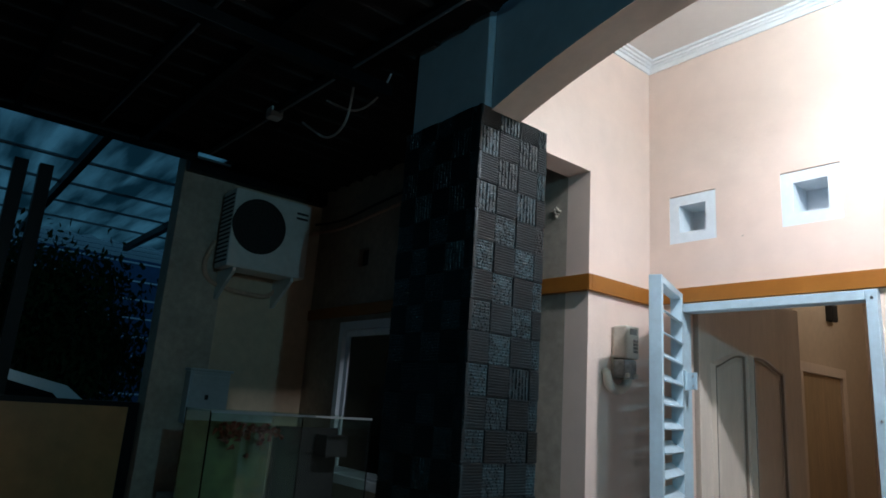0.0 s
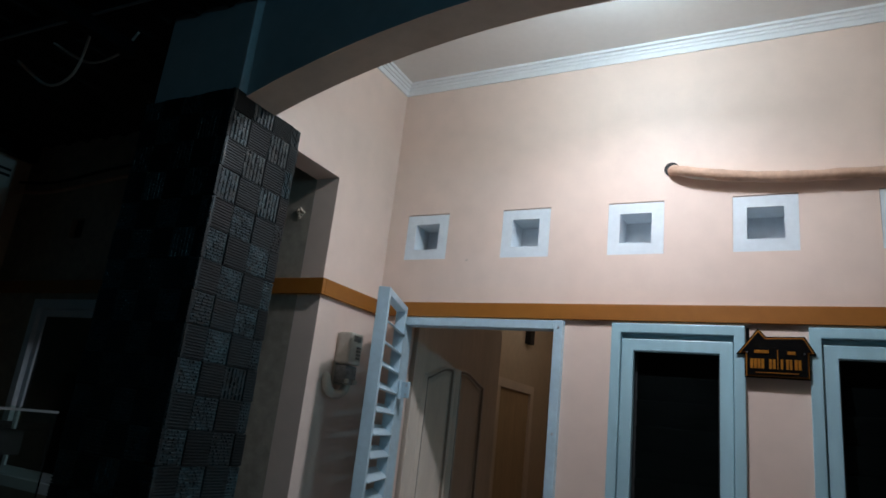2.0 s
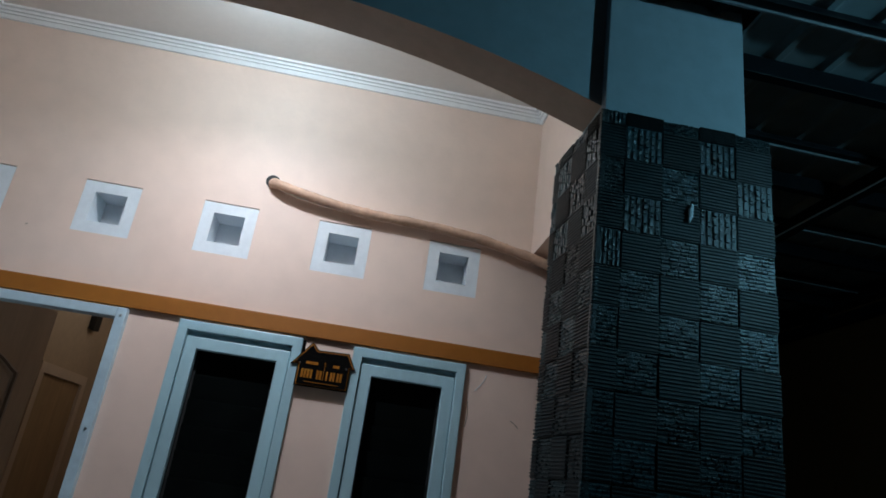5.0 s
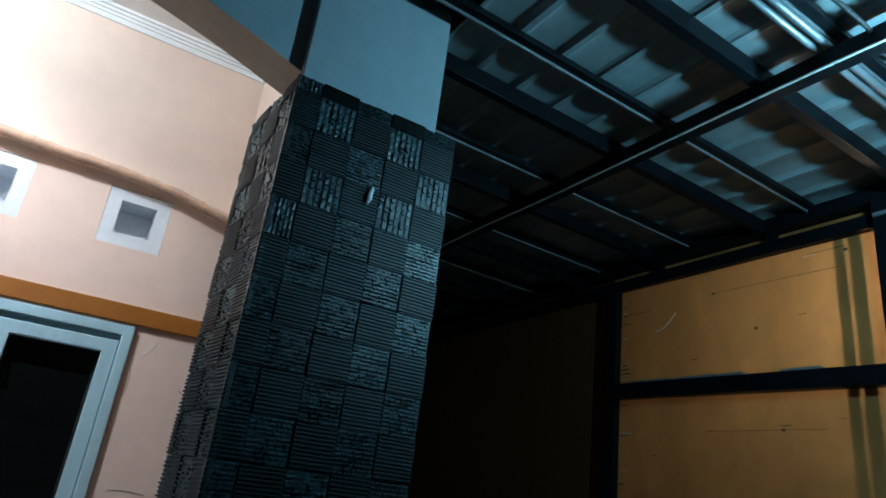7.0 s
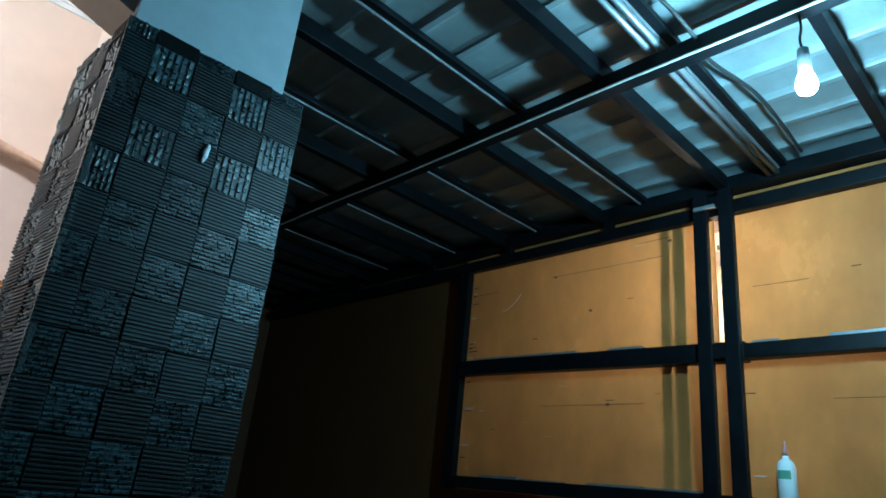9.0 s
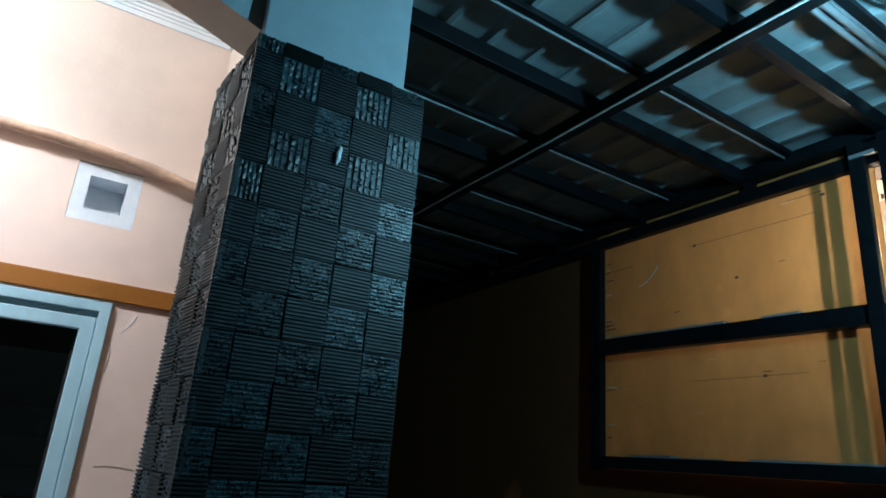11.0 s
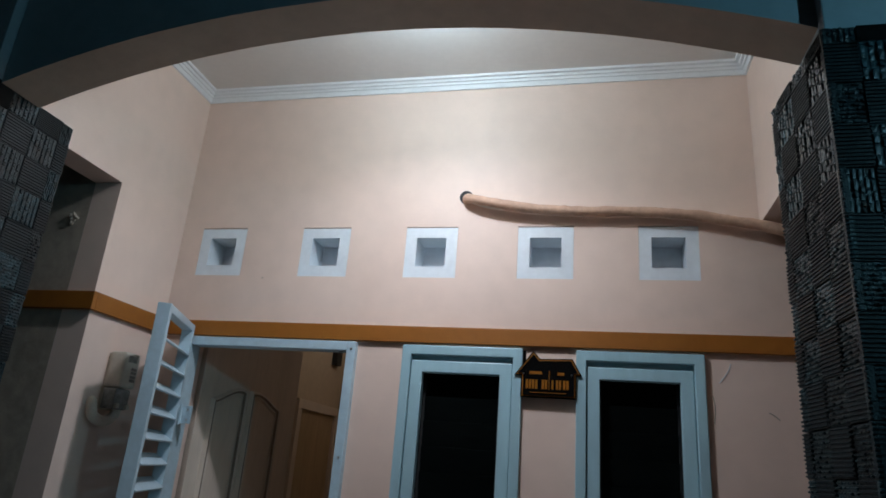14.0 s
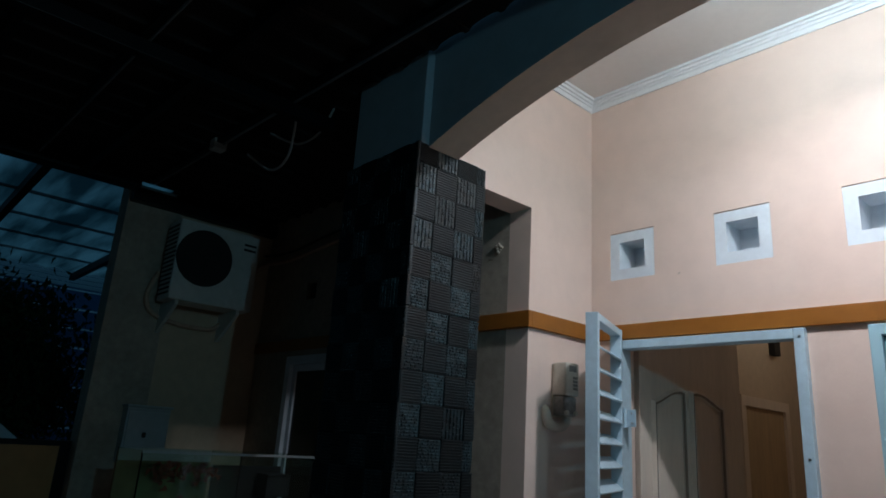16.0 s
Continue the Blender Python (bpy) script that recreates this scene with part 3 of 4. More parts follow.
def louvre_window(name, x0, x1):
    w = thing(name, "pale blue framed louvre window with dark glass", "window", "windows beside the door", S)
    top, low = 2.093, 0.602
    y0, y1 = YW - 0.022, YW + 0.10
    k = 0.045
    fr = part("window_frame", wall(bmesh.new(), "y", y0, y1, x0, x1, low, top, [(x0 + k, x1 - k, low + k, top - k)]), SKY_PAINT, w)
    bev = fr.modifiers.new("worn_edges", "BEVEL")
    bev.width, bev.segments = 0.004, 2
    s = 0.056
    a, c, lo, hi = x0 + k + 0.003, x1 - k - 0.003, low + k + 0.003, top - k - 0.026
    sash = part("sash", wall(bmesh.new(), "y", y0 + 0.012, y0 + 0.055, a, c, lo, hi, [(a + s, c - s, lo + s, hi - s)]), SKY_PAINT, w)
    bev = sash.modifiers.new("worn_edges", "BEVEL")
    bev.width, bev.segments = 0.004, 2
    part("head_strip", boxed(x0 + k, x1 - k, y0 + 0.03, y0 + 0.06, top - k - 0.022, top - k - 0.002), SKY_PAINT, w)
    for u in (a + s, c - s - 0.010):
        part("louvre_carrier", boxed(u, u + 0.010, y0 + 0.07, y0 + 0.095, lo + s, hi - s), DARK, w)
    n = 11
    for i in range(n):
        z = lo + s + (hi - lo - 2 * s) * (i + 0.5) / n
        b = box(bmesh.new(), a + s + 0.0105, c - s - 0.0105, -0.0025, 0.0025, -0.066, 0.066, bevel=0.001)
        bmesh.ops.transform(b, matrix=Matrix.Translation((0, y0 + 0.075, z)) @ Matrix.Rotation(radians(9), 4, "X"), verts=b.verts[:])
        part("pane", b, DARK_GLASS, w)
    # black sheet put in for the unlit room seen between the louvres
    part("unlit_backing", boxed(x0 + 0.01, x1 - 0.01, y1 + 0.06, y1 + 0.08, low, top), DARK, w, "black sheet standing in for the unlit room behind the glass")
for n, (a, c) in enumerate(WINDOWS):
    louvre_window(f"window_{n + 1}", a, c)

# door frame, security grille, door leaf and the room behind
door = thing("door_1", "pale blue steel door frame, open", "door frame", kind=S)
part("jamb", boxed(-1.33, -1.285, YW - 0.035, YW + 0.05, 0, 2.097, bevel=0.004), STEEL_BLUE, door)
jamb = part("jamb", boxed(-0.43, -0.384, YW - 0.035, YW + 0.05, 0, 2.097, bevel=0.004), STEEL_BLUE, door)
part("head", boxed(-1.284, -0.431, YW - 0.034, YW + 0.05, 2.052, 2.096, bevel=0.004), STEEL_BLUE, door)
for z in (2.06, 1.55, 0.9):
    part("screw", rod(bmesh.new(), (-0.405, YW - 0.038, z), (-0.405, YW - 0.030, z), 0.006, 10), CHROME, jamb)

grille = thing("security_grille", "open pale blue slatted steel security door leaf", "security door")
HINGE, FREE = Vector((-1.295, 3.135, 0)), Vector((-1.115, 2.655, 0))
ALONG = (FREE - HINGE).normalized()
WIDE = (FREE - HINGE).length
turn = Matrix.Translation(HINGE) @ Matrix.Rotation(math.atan2(ALONG.y, ALONG.x), 4, "Z")


def swung(name, mat, *size, bevel=0.003, tilt=0.0, label=""):
    b = bmesh.new()
    x0, x1, y0, y1, z0, z1 = size
    c = Vector(((x0 + x1) / 2, (y0 + y1) / 2, (z0 + z1) / 2))
    box(b, x0 - c.x, x1 - c.x, y0 - c.y, y1 - c.y, z0 - c.z, z1 - c.z, bevel=bevel)
    bmesh.ops.transform(b, matrix=turn @ Matrix.Translation(c) @ Matrix.Rotation(radians(tilt), 4, "X"), verts=b.verts[:])
    return part(name, b, mat, grille, label)
swung("stile", STEEL_BLUE, WIDE - 0.035, WIDE, -0.029, 0.029, 0.03, 2.146)
swung("stile", STEEL_BLUE, 0.0, 0.03, -0.029, 0.029, 0.03, 2.146)
swung("top_rail", STEEL_BLUE, 0.03, WIDE - 0.035, -0.027, 0.027, 2.112, 2.146)
swung("bottom_rail", STEEL_BLUE, 0.03, WIDE - 0.035, -0.027, 0.027, 0.03, 0.07)
z = 2.0
while z > 0.15:
    swung("slat", STEEL_BLUE, 0.03, WIDE - 0.035, -0.042, 0.042, z, z + 0.008, bevel=0.001, tilt=-34)
    z -= 0.105
for z in (1.655, 0.45):
    part("hinge_plate", boxed(-1.272, -1.205, YW - 0.043, YW - 0.036, z, z + 0.085, bevel=0.002), STEEL_BLUE, door, "pale hinge plate")
    part("hinge_pin", rod(bmesh.new(), (-1.262, YW - 0.047, z - 0.006), (-1.262, YW - 0.047, z + 0.092), 0.008, 12), STEEL_BLUE, door)
    for dz in (0.018, 0.066):
        part("screw", rod(bmesh.new(), (-1.225, YW - 0.046, z + dz), (-1.225, YW - 0.041, z + dz), 0.006, 10), CHROME, door)

leaf = thing("panel_door", "cream panelled wooden door standing open into the room", "door")
A, B = Vector((-1.33, 3.375, 0)), Vector((-1.148, 4.197, 0))
go = (B - A).normalized()
swing = Matrix.Translation(A) @ Matrix.Rotation(math.atan2(go.y, go.x), 4, "Z")
LW = (B - A).length


def on_leaf(name, b, mat=DOOR_CREAM):
    bmesh.ops.transform(b, matrix=swing, verts=b.verts[:])
    return part(name, b, mat, leaf)
on_leaf("leaf", boxed(0, LW, -0.02, 0.018, 0.01, 2.20, bevel=0.003))
for u0, u1, rise in ((0.085, 0.352, 1), (0.388, 0.668, -1)):
    top = [(u0 + (u1 - u0) * i / 12, 1.852 + 0.036 * rise * math.sin(math.pi * (i / 12 - 0.5)) * 1.0 + 0.02 * math.sin(math.pi * i / 12)) for i in range(13)]
    outline = [(u0, 1.05)] + top + [(u1, 1.05)]
    mid = (sum(p[0] for p in outline) / len(outline), 1.4)
    b = bmesh.new()
    big = [b.verts.new((u, -0.0195, v)) for u, v in outline]
    lip = [b.verts.new((mid[0] + (u - mid[0]) * 0.93, -0.046, mid[1] + (v - mid[1]) * 0.975)) for u, v in outline]
    low = [b.verts.new((mid[0] + (u - mid[0]) * 0.80, -0.0205, mid[1] + (v - mid[1]) * 0.93)) for u, v in outline]
    top = [b.verts.new((mid[0] + (u - mid[0]) * 0.66, -0.032, mid[1] + (v - mid[1]) * 0.88)) for u, v in outline]
    for p, q in ((big, lip), (lip, low), (low, top)):
        for k in range(len(p)):
            b.faces.new((p[k], p[(k + 1) % len(p)], q[(k + 1) % len(p)], q[k]))
    b.faces.new(top)
    on_leaf("raised_panel", b)
    # darker rods put the shade of the dirty panel grooves into colour
    rim = [(mid[0] + (u - mid[0]) * 0.86, mid[1] + (v - mid[1]) * 0.955) for u, v in outline]
    b = bmesh.new()
    for p, q in zip(rim, rim[1:]):
        rod(b, (p[0], -0.034, p[1]), (q[0], -0.034, q[1]), 0.008, 6)
    on_leaf("moulding", b, MOULDING)

solid("wall_room_left", boxed(-1.60, -1.46, YW + 0.15, 6.4, 0, 3.0), ROOM, "warm painted wall inside the house", "wall", S)
solid("wall_room_back", boxed(-1.46, 1.84, 6.3, 6.4, 0, 3.0), ROOM, "warm painted wall inside the house", "wall", S)
solid("wall_room_right", boxed(-0.05, 0.05, YW + 0.22, 6.3, 0, 3.0), ROOM, "warm painted partition inside the house", "wall", S)
solid("ceiling_room", boxed(-1.6, 1.84, YW + 0.15, 6.4, 3.0, 3.06), WHITE, "white ceiling inside the house", "ceiling", S)
solid("floor_room", boxed(-1.46, 1.84, YW + 0.15, 6.3, 0.0, 0.01), FLOOR_TILE, "beige tiled floor inside the house", "floor", S)
inner = thing("door_2", "yellow wooden inner door in a cream frame", "door", kind=S)
part("leaf", boxed(-1.46, -1.435, 4.93, 5.63, 0, 1.90, bevel=0.004), DOOR_WOOD, inner)
part("frame", wall(bmesh.new(), "x", -1.462, -1.415, 4.86, 5.70, 0, 1.97, [(4.93, 5.63, 0, 1.90)]), DOOR_CREAM, inner)
solid("wall_box", boxed(-1.46, -1.41, 5.50, 5.61, 2.33, 2.46, bevel=0.006), DARK, "small dark box high on the room wall", "box")

b = bmesh.new()
rnd = random.Random(3)
for k in range(7):
    bmesh.ops.create_icosphere(b, subdivisions=1, radius=rnd.uniform(0.008, 0.016), matrix=Matrix.Translation((-1.74 + rnd.uniform(-0.03, 0.04), 2.656, 2.56 + rnd.uniform(-0.03, 0.03))))
solid("mortar_lump", b, CEMENT_AND_SHADE, "dried mortar lumps on the carport back wall", "mortar lump", S)

# electricity meter with its conduit
meter = thing("electricity_meter", "grey electricity meter on the side wall", "electricity meter")
part("backplate", boxed(-1.5, -1.485, 2.852, 2.948, 1.68, 1.945, bevel=0.004), METER_GREY, meter)
body = part("body", boxed(-1.485, -1.400, 2.842, 2.952, 1.785, 1.95, bevel=0.012), METER_GREY, meter)
part("display", boxed(-1.401, -1.397, 2.868, 2.925, 1.905, 1.935), METER_DARK, body, "dark meter display")
for i in range(3):
    for j in range(4):
        part("key", boxed(-1.401, -1.396, 2.900 + i * 0.013, 2.909 + i * 0.013, 1.815 + j * 0.018, 1.827 + j * 0.018, bevel=0.001), METER_DARK, body)
part("terminal_cover", boxed(-1.485, -1.412, 2.846, 2.948, 1.685, 1.781, bevel=0.012), METER_DARK, meter, "smoky terminal cover")
for y in (2.862, 2.932):
    part("seal", rod(bmesh.new(), (-1.415, y, 1.70), (-1.400, y, 1.70), 0.012, 10), METER_GREY, meter)
part("conduit", sweep(bmesh.new(), [(-1.45, 2.92, 1.70), (-1.45, 2.915, 1.665), (-1.45, 2.88, 1.635), (-1.455, 2.83, 1.628), (-1.465, 2.79, 1.65), (-1.48, 2.79, 1.695), (-1.51, 2.81, 1.715)], 0.024, 12), PVC, meter, "cream conduit bend", smooth=True)

# house sign: black plate, gold rim, bars for its writing
sign = thing("house_sign", "black house-shaped plate with gold bars and rim", "sign")
SHAPE = [(0.417, 1.876), (0.666, 1.876), (0.666, 1.979), (0.690, 1.980), (0.648, 2.056), (0.503, 2.052), (0.471, 2.088), (0.385, 1.974), (0.417, 1.975)]


def inset(d):
    """The sign's outline moved inwards by d."""
    out = []
    for k in range(len(SHAPE)):
        p, c, q = (Vector(SHAPE[(k + o) % len(SHAPE)]) for o in (-1, 0, 1))
        a, e = (c - p).normalized(), (q - c).normalized()
        na, ne = Vector((-a.y, a.x)), Vector((-e.y, e.x))
        out.append(tuple(c + (na + ne) * min(d / max(1 + na.dot(ne), 0.35), 2.2 * d)))
    return out
part("rim", prism(bmesh.new(), SHAPE, "y", YW - 0.018, YW - 0.010), SIGN_BLACK, sign)
part("chimney", boxed(0.423, 0.438, YW - 0.018, YW - 0.010, 2.0205, 2.088), SIGN_BLACK, sign)
part("gold_line", prism(bmesh.new(), inset(0.0055), "y", YW - 0.0195, YW - 0.0181), SIGN_GOLD, sign, "thin gold outline")
part("plate", prism(bmesh.new(), inset(0.0105), "y", YW - 0.024, YW - 0.0196), SIGN_BLACK, sign)
LETTERS = [(0.440, 0.011, 2), (0.468, 0.011, 2), (0.512, 0.011, 2), (0.556, 0.009, 1), (0.576, 0.010, 2), (0.607, 0.011, 2)]
for x, w, n in LETTERS:      # each sign stands as one or two upright bars
    for i in range(n):
        part("bar", boxed(x + i * (w + 0.003), x + i * (w + 0.003) + w, YW - 0.0265, YW - 0.0241, 1.915, 1.956), SIGN_GOLD, sign)
for x0, x1, z0, z1 in ((0.456, 0.512, 1.980, 1.993), (0.582, 0.612, 1.978, 1.991), (0.5435, 0.5465, 1.912, 1.996), (0.460, 0.622, 1.897, 1.900)):
    part("bar", boxed(x0, x1, YW - 0.0265, YW - 0.0241, z0, z1), SIGN_GOLD, sign)
for x, z in ((0.428, 1.982), (0.645, 1.982)):
    part("spacer", rod(bmesh.new(), (x, YW - 0.0275, z), (x, YW + 0.012, z), 0.004, 10), CHROME, sign)
sign.location = (0.012, -0.013, -0.006)

# scars in the plaster
for name, pts, mat in (("plaster_crack", [(1.335, 2.06), (1.325, 2.03), (1.305, 2.0), (1.285, 1.975)], GYPSUM), ("plaster_chip", [(1.475, 1.86), (1.50, 1.845), (1.515, 1.83)], CEMENT_AND_SHADE),
                       ("plaster_chip", [(-0.97, 2.425), (-0.96, 2.43)], CEMENT_AND_SHADE), ("plaster_crack", [(1.255, 1.92), (1.262, 1.87), (1.256, 1.80)], CEMENT_AND_SHADE), ("plaster_chip", [(1.30, 1.42), (1.36, 1.425), (1.45, 1.415)], CEMENT_AND_SHADE)):
    scar = solid(name, sweep(bmesh.new(), [(x, YW - 0.0005, z) for x, z in pts], 0.0022, 6), mat, "small scar in the peach plaster", "wall scar", S)

# insulated pipe out of the wall
pipe = thing("insulated_pipe", "tan taped insulated air conditioner pipe along the wall", "pipe")
PIPE = [(0.115, 3.24, 2.862), (0.13, 3.17, 2.852), (0.22, 3.145, 2.825), (0.39, 3.15, 2.795), (0.61, 3.155, 2.773), (0.94, 3.155, 2.765), (1.20, 3.155, 2.745), (1.35, 3.15, 2.715), (1.47, 3.14, 2.690), (1.60, 3.12, 2.645), (1.80, 3.10, 2.56)]
part("insulation", sweep(bmesh.new(), PIPE, 0.025, 14, wobble=0.16), FOAM, pipe, smooth=True)
part("inner_tube", sweep(bmesh.new(), [(0.14, 3.165, 2.835), (0.24, 3.15, 2.798), (0.36, 3.15, 2.785), (0.45, 3.15, 2.775)], 0.009, 8), PVC, pipe, "thin drain hose", smooth=True)
for a in (0.62, 1.28):
    i = min(range(len(PIPE) - 1), key=lambda k: abs(PIPE[k][0] - a))
    p, q = Vector(PIPE[i]), Vector(PIPE[i + 1])
    part("tape_joint", rod(bmesh.new(), p - (q - p) * 0.03, p + (q - p) * 0.05, 0.0285, 14), FOAM, pipe)
# black disc on the wall for the shade inside the pipe's hole
solid("pipe_hole_disc", rod(bmesh.new(), (0.112, YW - 0.003, 2.872), (0.112, YW + 0.02, 2.872), 0.036, 20), DARK, "black disc standing in for the shaded hole where the pipe leaves", "pipe hole")

# terrace lamp
tl = thing("ceiling_lamp", "white ceiling lamp with a glowing bulb over the terrace", "lamp")
lx, ly, lz = TERRACE_LAMP
part("holder", turned(bmesh.new(), [(0.05, 0.0), (0.05, -0.02), (0.022, -0.04), (0.020, -0.12)], (lx, ly, CEIL)), BOTTLE, tl, smooth=True)
BULB = [(0.016, 0.068), (0.028, 0.052), (0.041, 0.024), (0.045, 0.0), (0.041, -0.022), (0.026, -0.038), (0.008, -0.045)]
part("bulb", turned(bmesh.new(), BULB, (lx, ly, lz)), BULB_COOL, tl, "glowing white bulb", smooth=True)
rl = thing("room_lamp", "warm bulb on the ceiling of the room", "lamp")
part("holder", turned(bmesh.new(), [(0.05, 0.0), (0.05, -0.02), (0.022, -0.04), (0.020, -0.13)], (ROOM_LAMP[0], ROOM_LAMP[1], 3.0)), BOTTLE, rl, smooth=True)
part("bulb", turned(bmesh.new(), BULB, ROOM_LAMP), BULB_WARM, rl, "glowing warm bulb", smooth=True)

# ---------- right side: steel frame before the boundary wall ----------
rack = thing("steel_frame", "black painted steel frame before amber translucent sheets", "steel frame")
FX, RX = 4.035, 4.06      # front posts; rails along the wall
for y0, y1 in ((1.360, 1.430), (1.230, 1.300), (-0.98, -0.90), (-2.6, -2.52)):
    part("post", boxed(FX - 0.035, FX, y0, y1, 1.0, 3.12, bevel=0.004), BLACK_STEEL, rack)
for z0, z1 in ((3.03, 3.09), (2.262, 2.328), (1.60, 1.655)):
    part("cross_piece", boxed(FX - 0.03, FX - 0.003, 1.3005, 1.3595, z0, z1), BLACK_STEEL, rack)
for y0, y1 in ((1.622, 1.666), (1.54, 1.598)):
    part("rear_post", boxed(4.1205, 4.1495, y0, y1, 1.63, 3.01), BLACK_STEEL, rack, "thin post showing darkly through the sheet")
part("post", boxed(RX, 4.112, 3.09, 3.175, 1.584, 3.005, bevel=0.004), BLACK_STEEL, rack)
for y0, y1, z0, z1 in ((1.23, 3.089, 2.284, 2.376), (1.23, 3.089, 1.592, 1.661), (-3.0, 1.229, 2.26, 2.33), (-3.0, 1.229, 1.595, 1.655)):
    b = boxed(RX - 0.02, 4.112, y0, y1, z0, z1, bevel=0.004)
    for v in b.verts:      # the middle rail drops a little towards the posts
        v.co.z -= 0.018 * max(0.0, 3.09 - max(v.co.y, 1.23)) if y1 > 3 and z0 > 2 else 0.0
    part("rail", b, BLACK_STEEL, rack)
part("top_rail", boxed(RX, 4.112, -3.0, 5.9, 3.006, 3.077, bevel=0.004), BLACK_STEEL, rack)
for y in (0.3, 1.45, 1.98, 2.75, 3.5, 4.4):
    part("stub", boxed(RX + 0.005, 4.11, y - 0.025, y + 0.025, 3.078, 3.129), BLACK_STEEL, rack)
for y0, y1, z in ((1.45, 3.08, 2.375), (-1.0, 1.2, 2.329), (1.45, 3.08, 1.660)):
    y = y0
    while y < y1 - 0.05:
        e = min(y1, y + random.uniform(0.10, 0.35))
        if random.random() < 0.7:
            part("paint_crust", boxed(RX - 0.016, 4.10, y, e - 0.01, z - (0.018 * (3.09 - y) if z > 2.34 else 0.0), z + 0.002 + random.uniform(0.004, 0.014) - (0.018 * (3.09 - e) if z > 2.34 else 0.0)), GALV, rack, "flaking pale paint on the rail")
        y = e
for y0, y1, z0, z1 in ((1.372, 3.17, 2.33, 3.12), (1.350, 3.17, 1.59, 2.328), (-3.0, 1.312, 2.33, 3.12), (-3.0, 1.322, 1.59, 2.328)):
    part("board", boxed(4.115, 4.119, y0, y1, z0, z1), AMBER, rack, "glossy amber translucent sheet")
for y0, y1, z in ((1.66, 2.40, 2.868), (1.78, 2.45, 2.08), (0.4, 0.9, 2.08), (1.62, 1.8, 2.97), (2.85, 3.08, 2.84), (0.95, 1.2, 2.62)):
    part("scratch", boxed(4.1132, 4.1146, y0, y1, z - 0.0012, z + 0.0012), BARK, rack, "dark scratch across a board")
for y, z in ((2.378, 2.866), (2.0, 2.08), (0.62, 2.08), (1.62, 2.95), (2.12, 2.62)):
    b = bmesh.new()
    bmesh.ops.create_icosphere(b, subdivisions=2, radius=0.010, matrix=Matrix.Translation((4.1145, y, z)) @ Matrix.Diagonal((0.12, 1.3, 0.8, 1)))
    part("knot", b, BARK, rack, "dark knot in a board")
rnd = random.Random(12)
for k in range(9):
    z = 2.62 + 0.045 * k
    y = 1.345 + rnd.uniform(-0.014, 0.014)
    part("filler_crumb", boxed(4.1165, 4.135, y, y + rnd.uniform(0.006, 0.016), z, z + rnd.uniform(0.01, 0.03), bevel=0.002), BOTTLE, rack, "crumb of white filler in the gap")
part("plate", boxed(FX - 0.050, FX - 0.036, 1.31, 1.42, 3.022, 3.040, bevel=0.002), GALV, rack, "pale scrap of metal on the frame")
rnd = random.Random(31)
for k in range(16):      # split and peeling edge of the sheets beside the end post
    z = rnd.uniform(2.40, 2.92) if k < 11 else rnd.uniform(1.75, 2.25)
    e = 3.085 - rnd.uniform(0.0, 0.01)
    part("peel", boxed(4.1126, 4.1146, e - rnd.uniform(0.02, 0.085), e, z, z + rnd.uniform(0.003, 0.012)), BARK if k % 3 else PVC, rack, "split edge of a sheet")
for k in range(18):
    y, z = rnd.uniform(-0.4, 3.0), rnd.choice((rnd.uniform(2.42, 2.98), rnd.uniform(1.70, 2.22)))
    part("scratch", boxed(4.1130, 4.1144, y, y + rnd.uniform(0.02, 0.09), z, z + rnd.uniform(0.002, 0.005)), BARK if k % 2 else PVC, rack, "short mark on a sheet")
rear = thing("rear_bulb", "bulb glowing behind the amber sheets", "lamp")
part("holder", boxed(4.74, 4.78, 1.40, 1.44, 2.83, 3.2), BOTTLE, rear)
part("bulb", turned(bmesh.new(), [(0.016, 0.073), (0.022, 0.050), (0.034, 0.022), (0.038, 0.0), (0.034, -0.020), (0.022, -0.033), (0.008, -0.038)], (4.76, 1.42, 2.755), 20), BULB_REAR, rear, "glowing bulb", smooth=True)
part("scrape", sweep(bmesh.new(), [(4.1145, 2.80 - 0.03 * i, 2.70 + 0.004 * i * i) for i in range(6)], 0.004, 6), PVC, rack, "pale curved scrape")

bottle = thing("glue_bottle", "white plastic glue bottle with a green print", "bottle")
bc = (4.075, 1.098, 1.656)
b = turned(bmesh.new(), [(0.034, 0.0), (0.038, 0.006), (0.038, 0.132), (0.031, 0.155), (0.013, 0.170), (0.013, 0.181)], bc, 20)
part("body", b, BOTTLE, bottle, smooth=True)
part("nozzle", turned(bmesh.new(), [(0.012, 0.1812), (0.010, 0.200), (0.004, 0.243)], bc, 14), PINK, bottle, "faded red nozzle", smooth=True)
b = bmesh.new()
for a in range(-3, 3):
    p = [(bc[0] - 0.0386 * math.cos(0.25 * c), bc[1] + 0.0386 * math.sin(0.25 * c)) for c in (a, a + 1)]
    b.faces.new([b.verts.new(v) for v in ((*p[0], bc[2] + 0.085), (*p[1], bc[2] + 0.085), (*p[1], bc[2] + 0.12), (*p[0], bc[2] + 0.12))])
part("print", b, GREEN, bottle, "green printed mark")

cl = thing("hanging_bulb", "bright white bulb hanging from the roof beam", "lamp")
lx, ly, lz = CARPORT_LAMP
part("flex", sweep(bmesh.new(), [(lx, ly, 3.058), (lx + 0.006, ly, 3.01), (lx - 0.004, ly + 0.004, 2.96), (lx, ly, lz + 0.125)], 0.004, 8), DARK, cl)
part("socket", turned(bmesh.new(), [(0.016, 0.0), (0.019, -0.03), (0.019, -0.082)], (lx, ly, lz + 0.13), 16), GREY_BOX, cl)
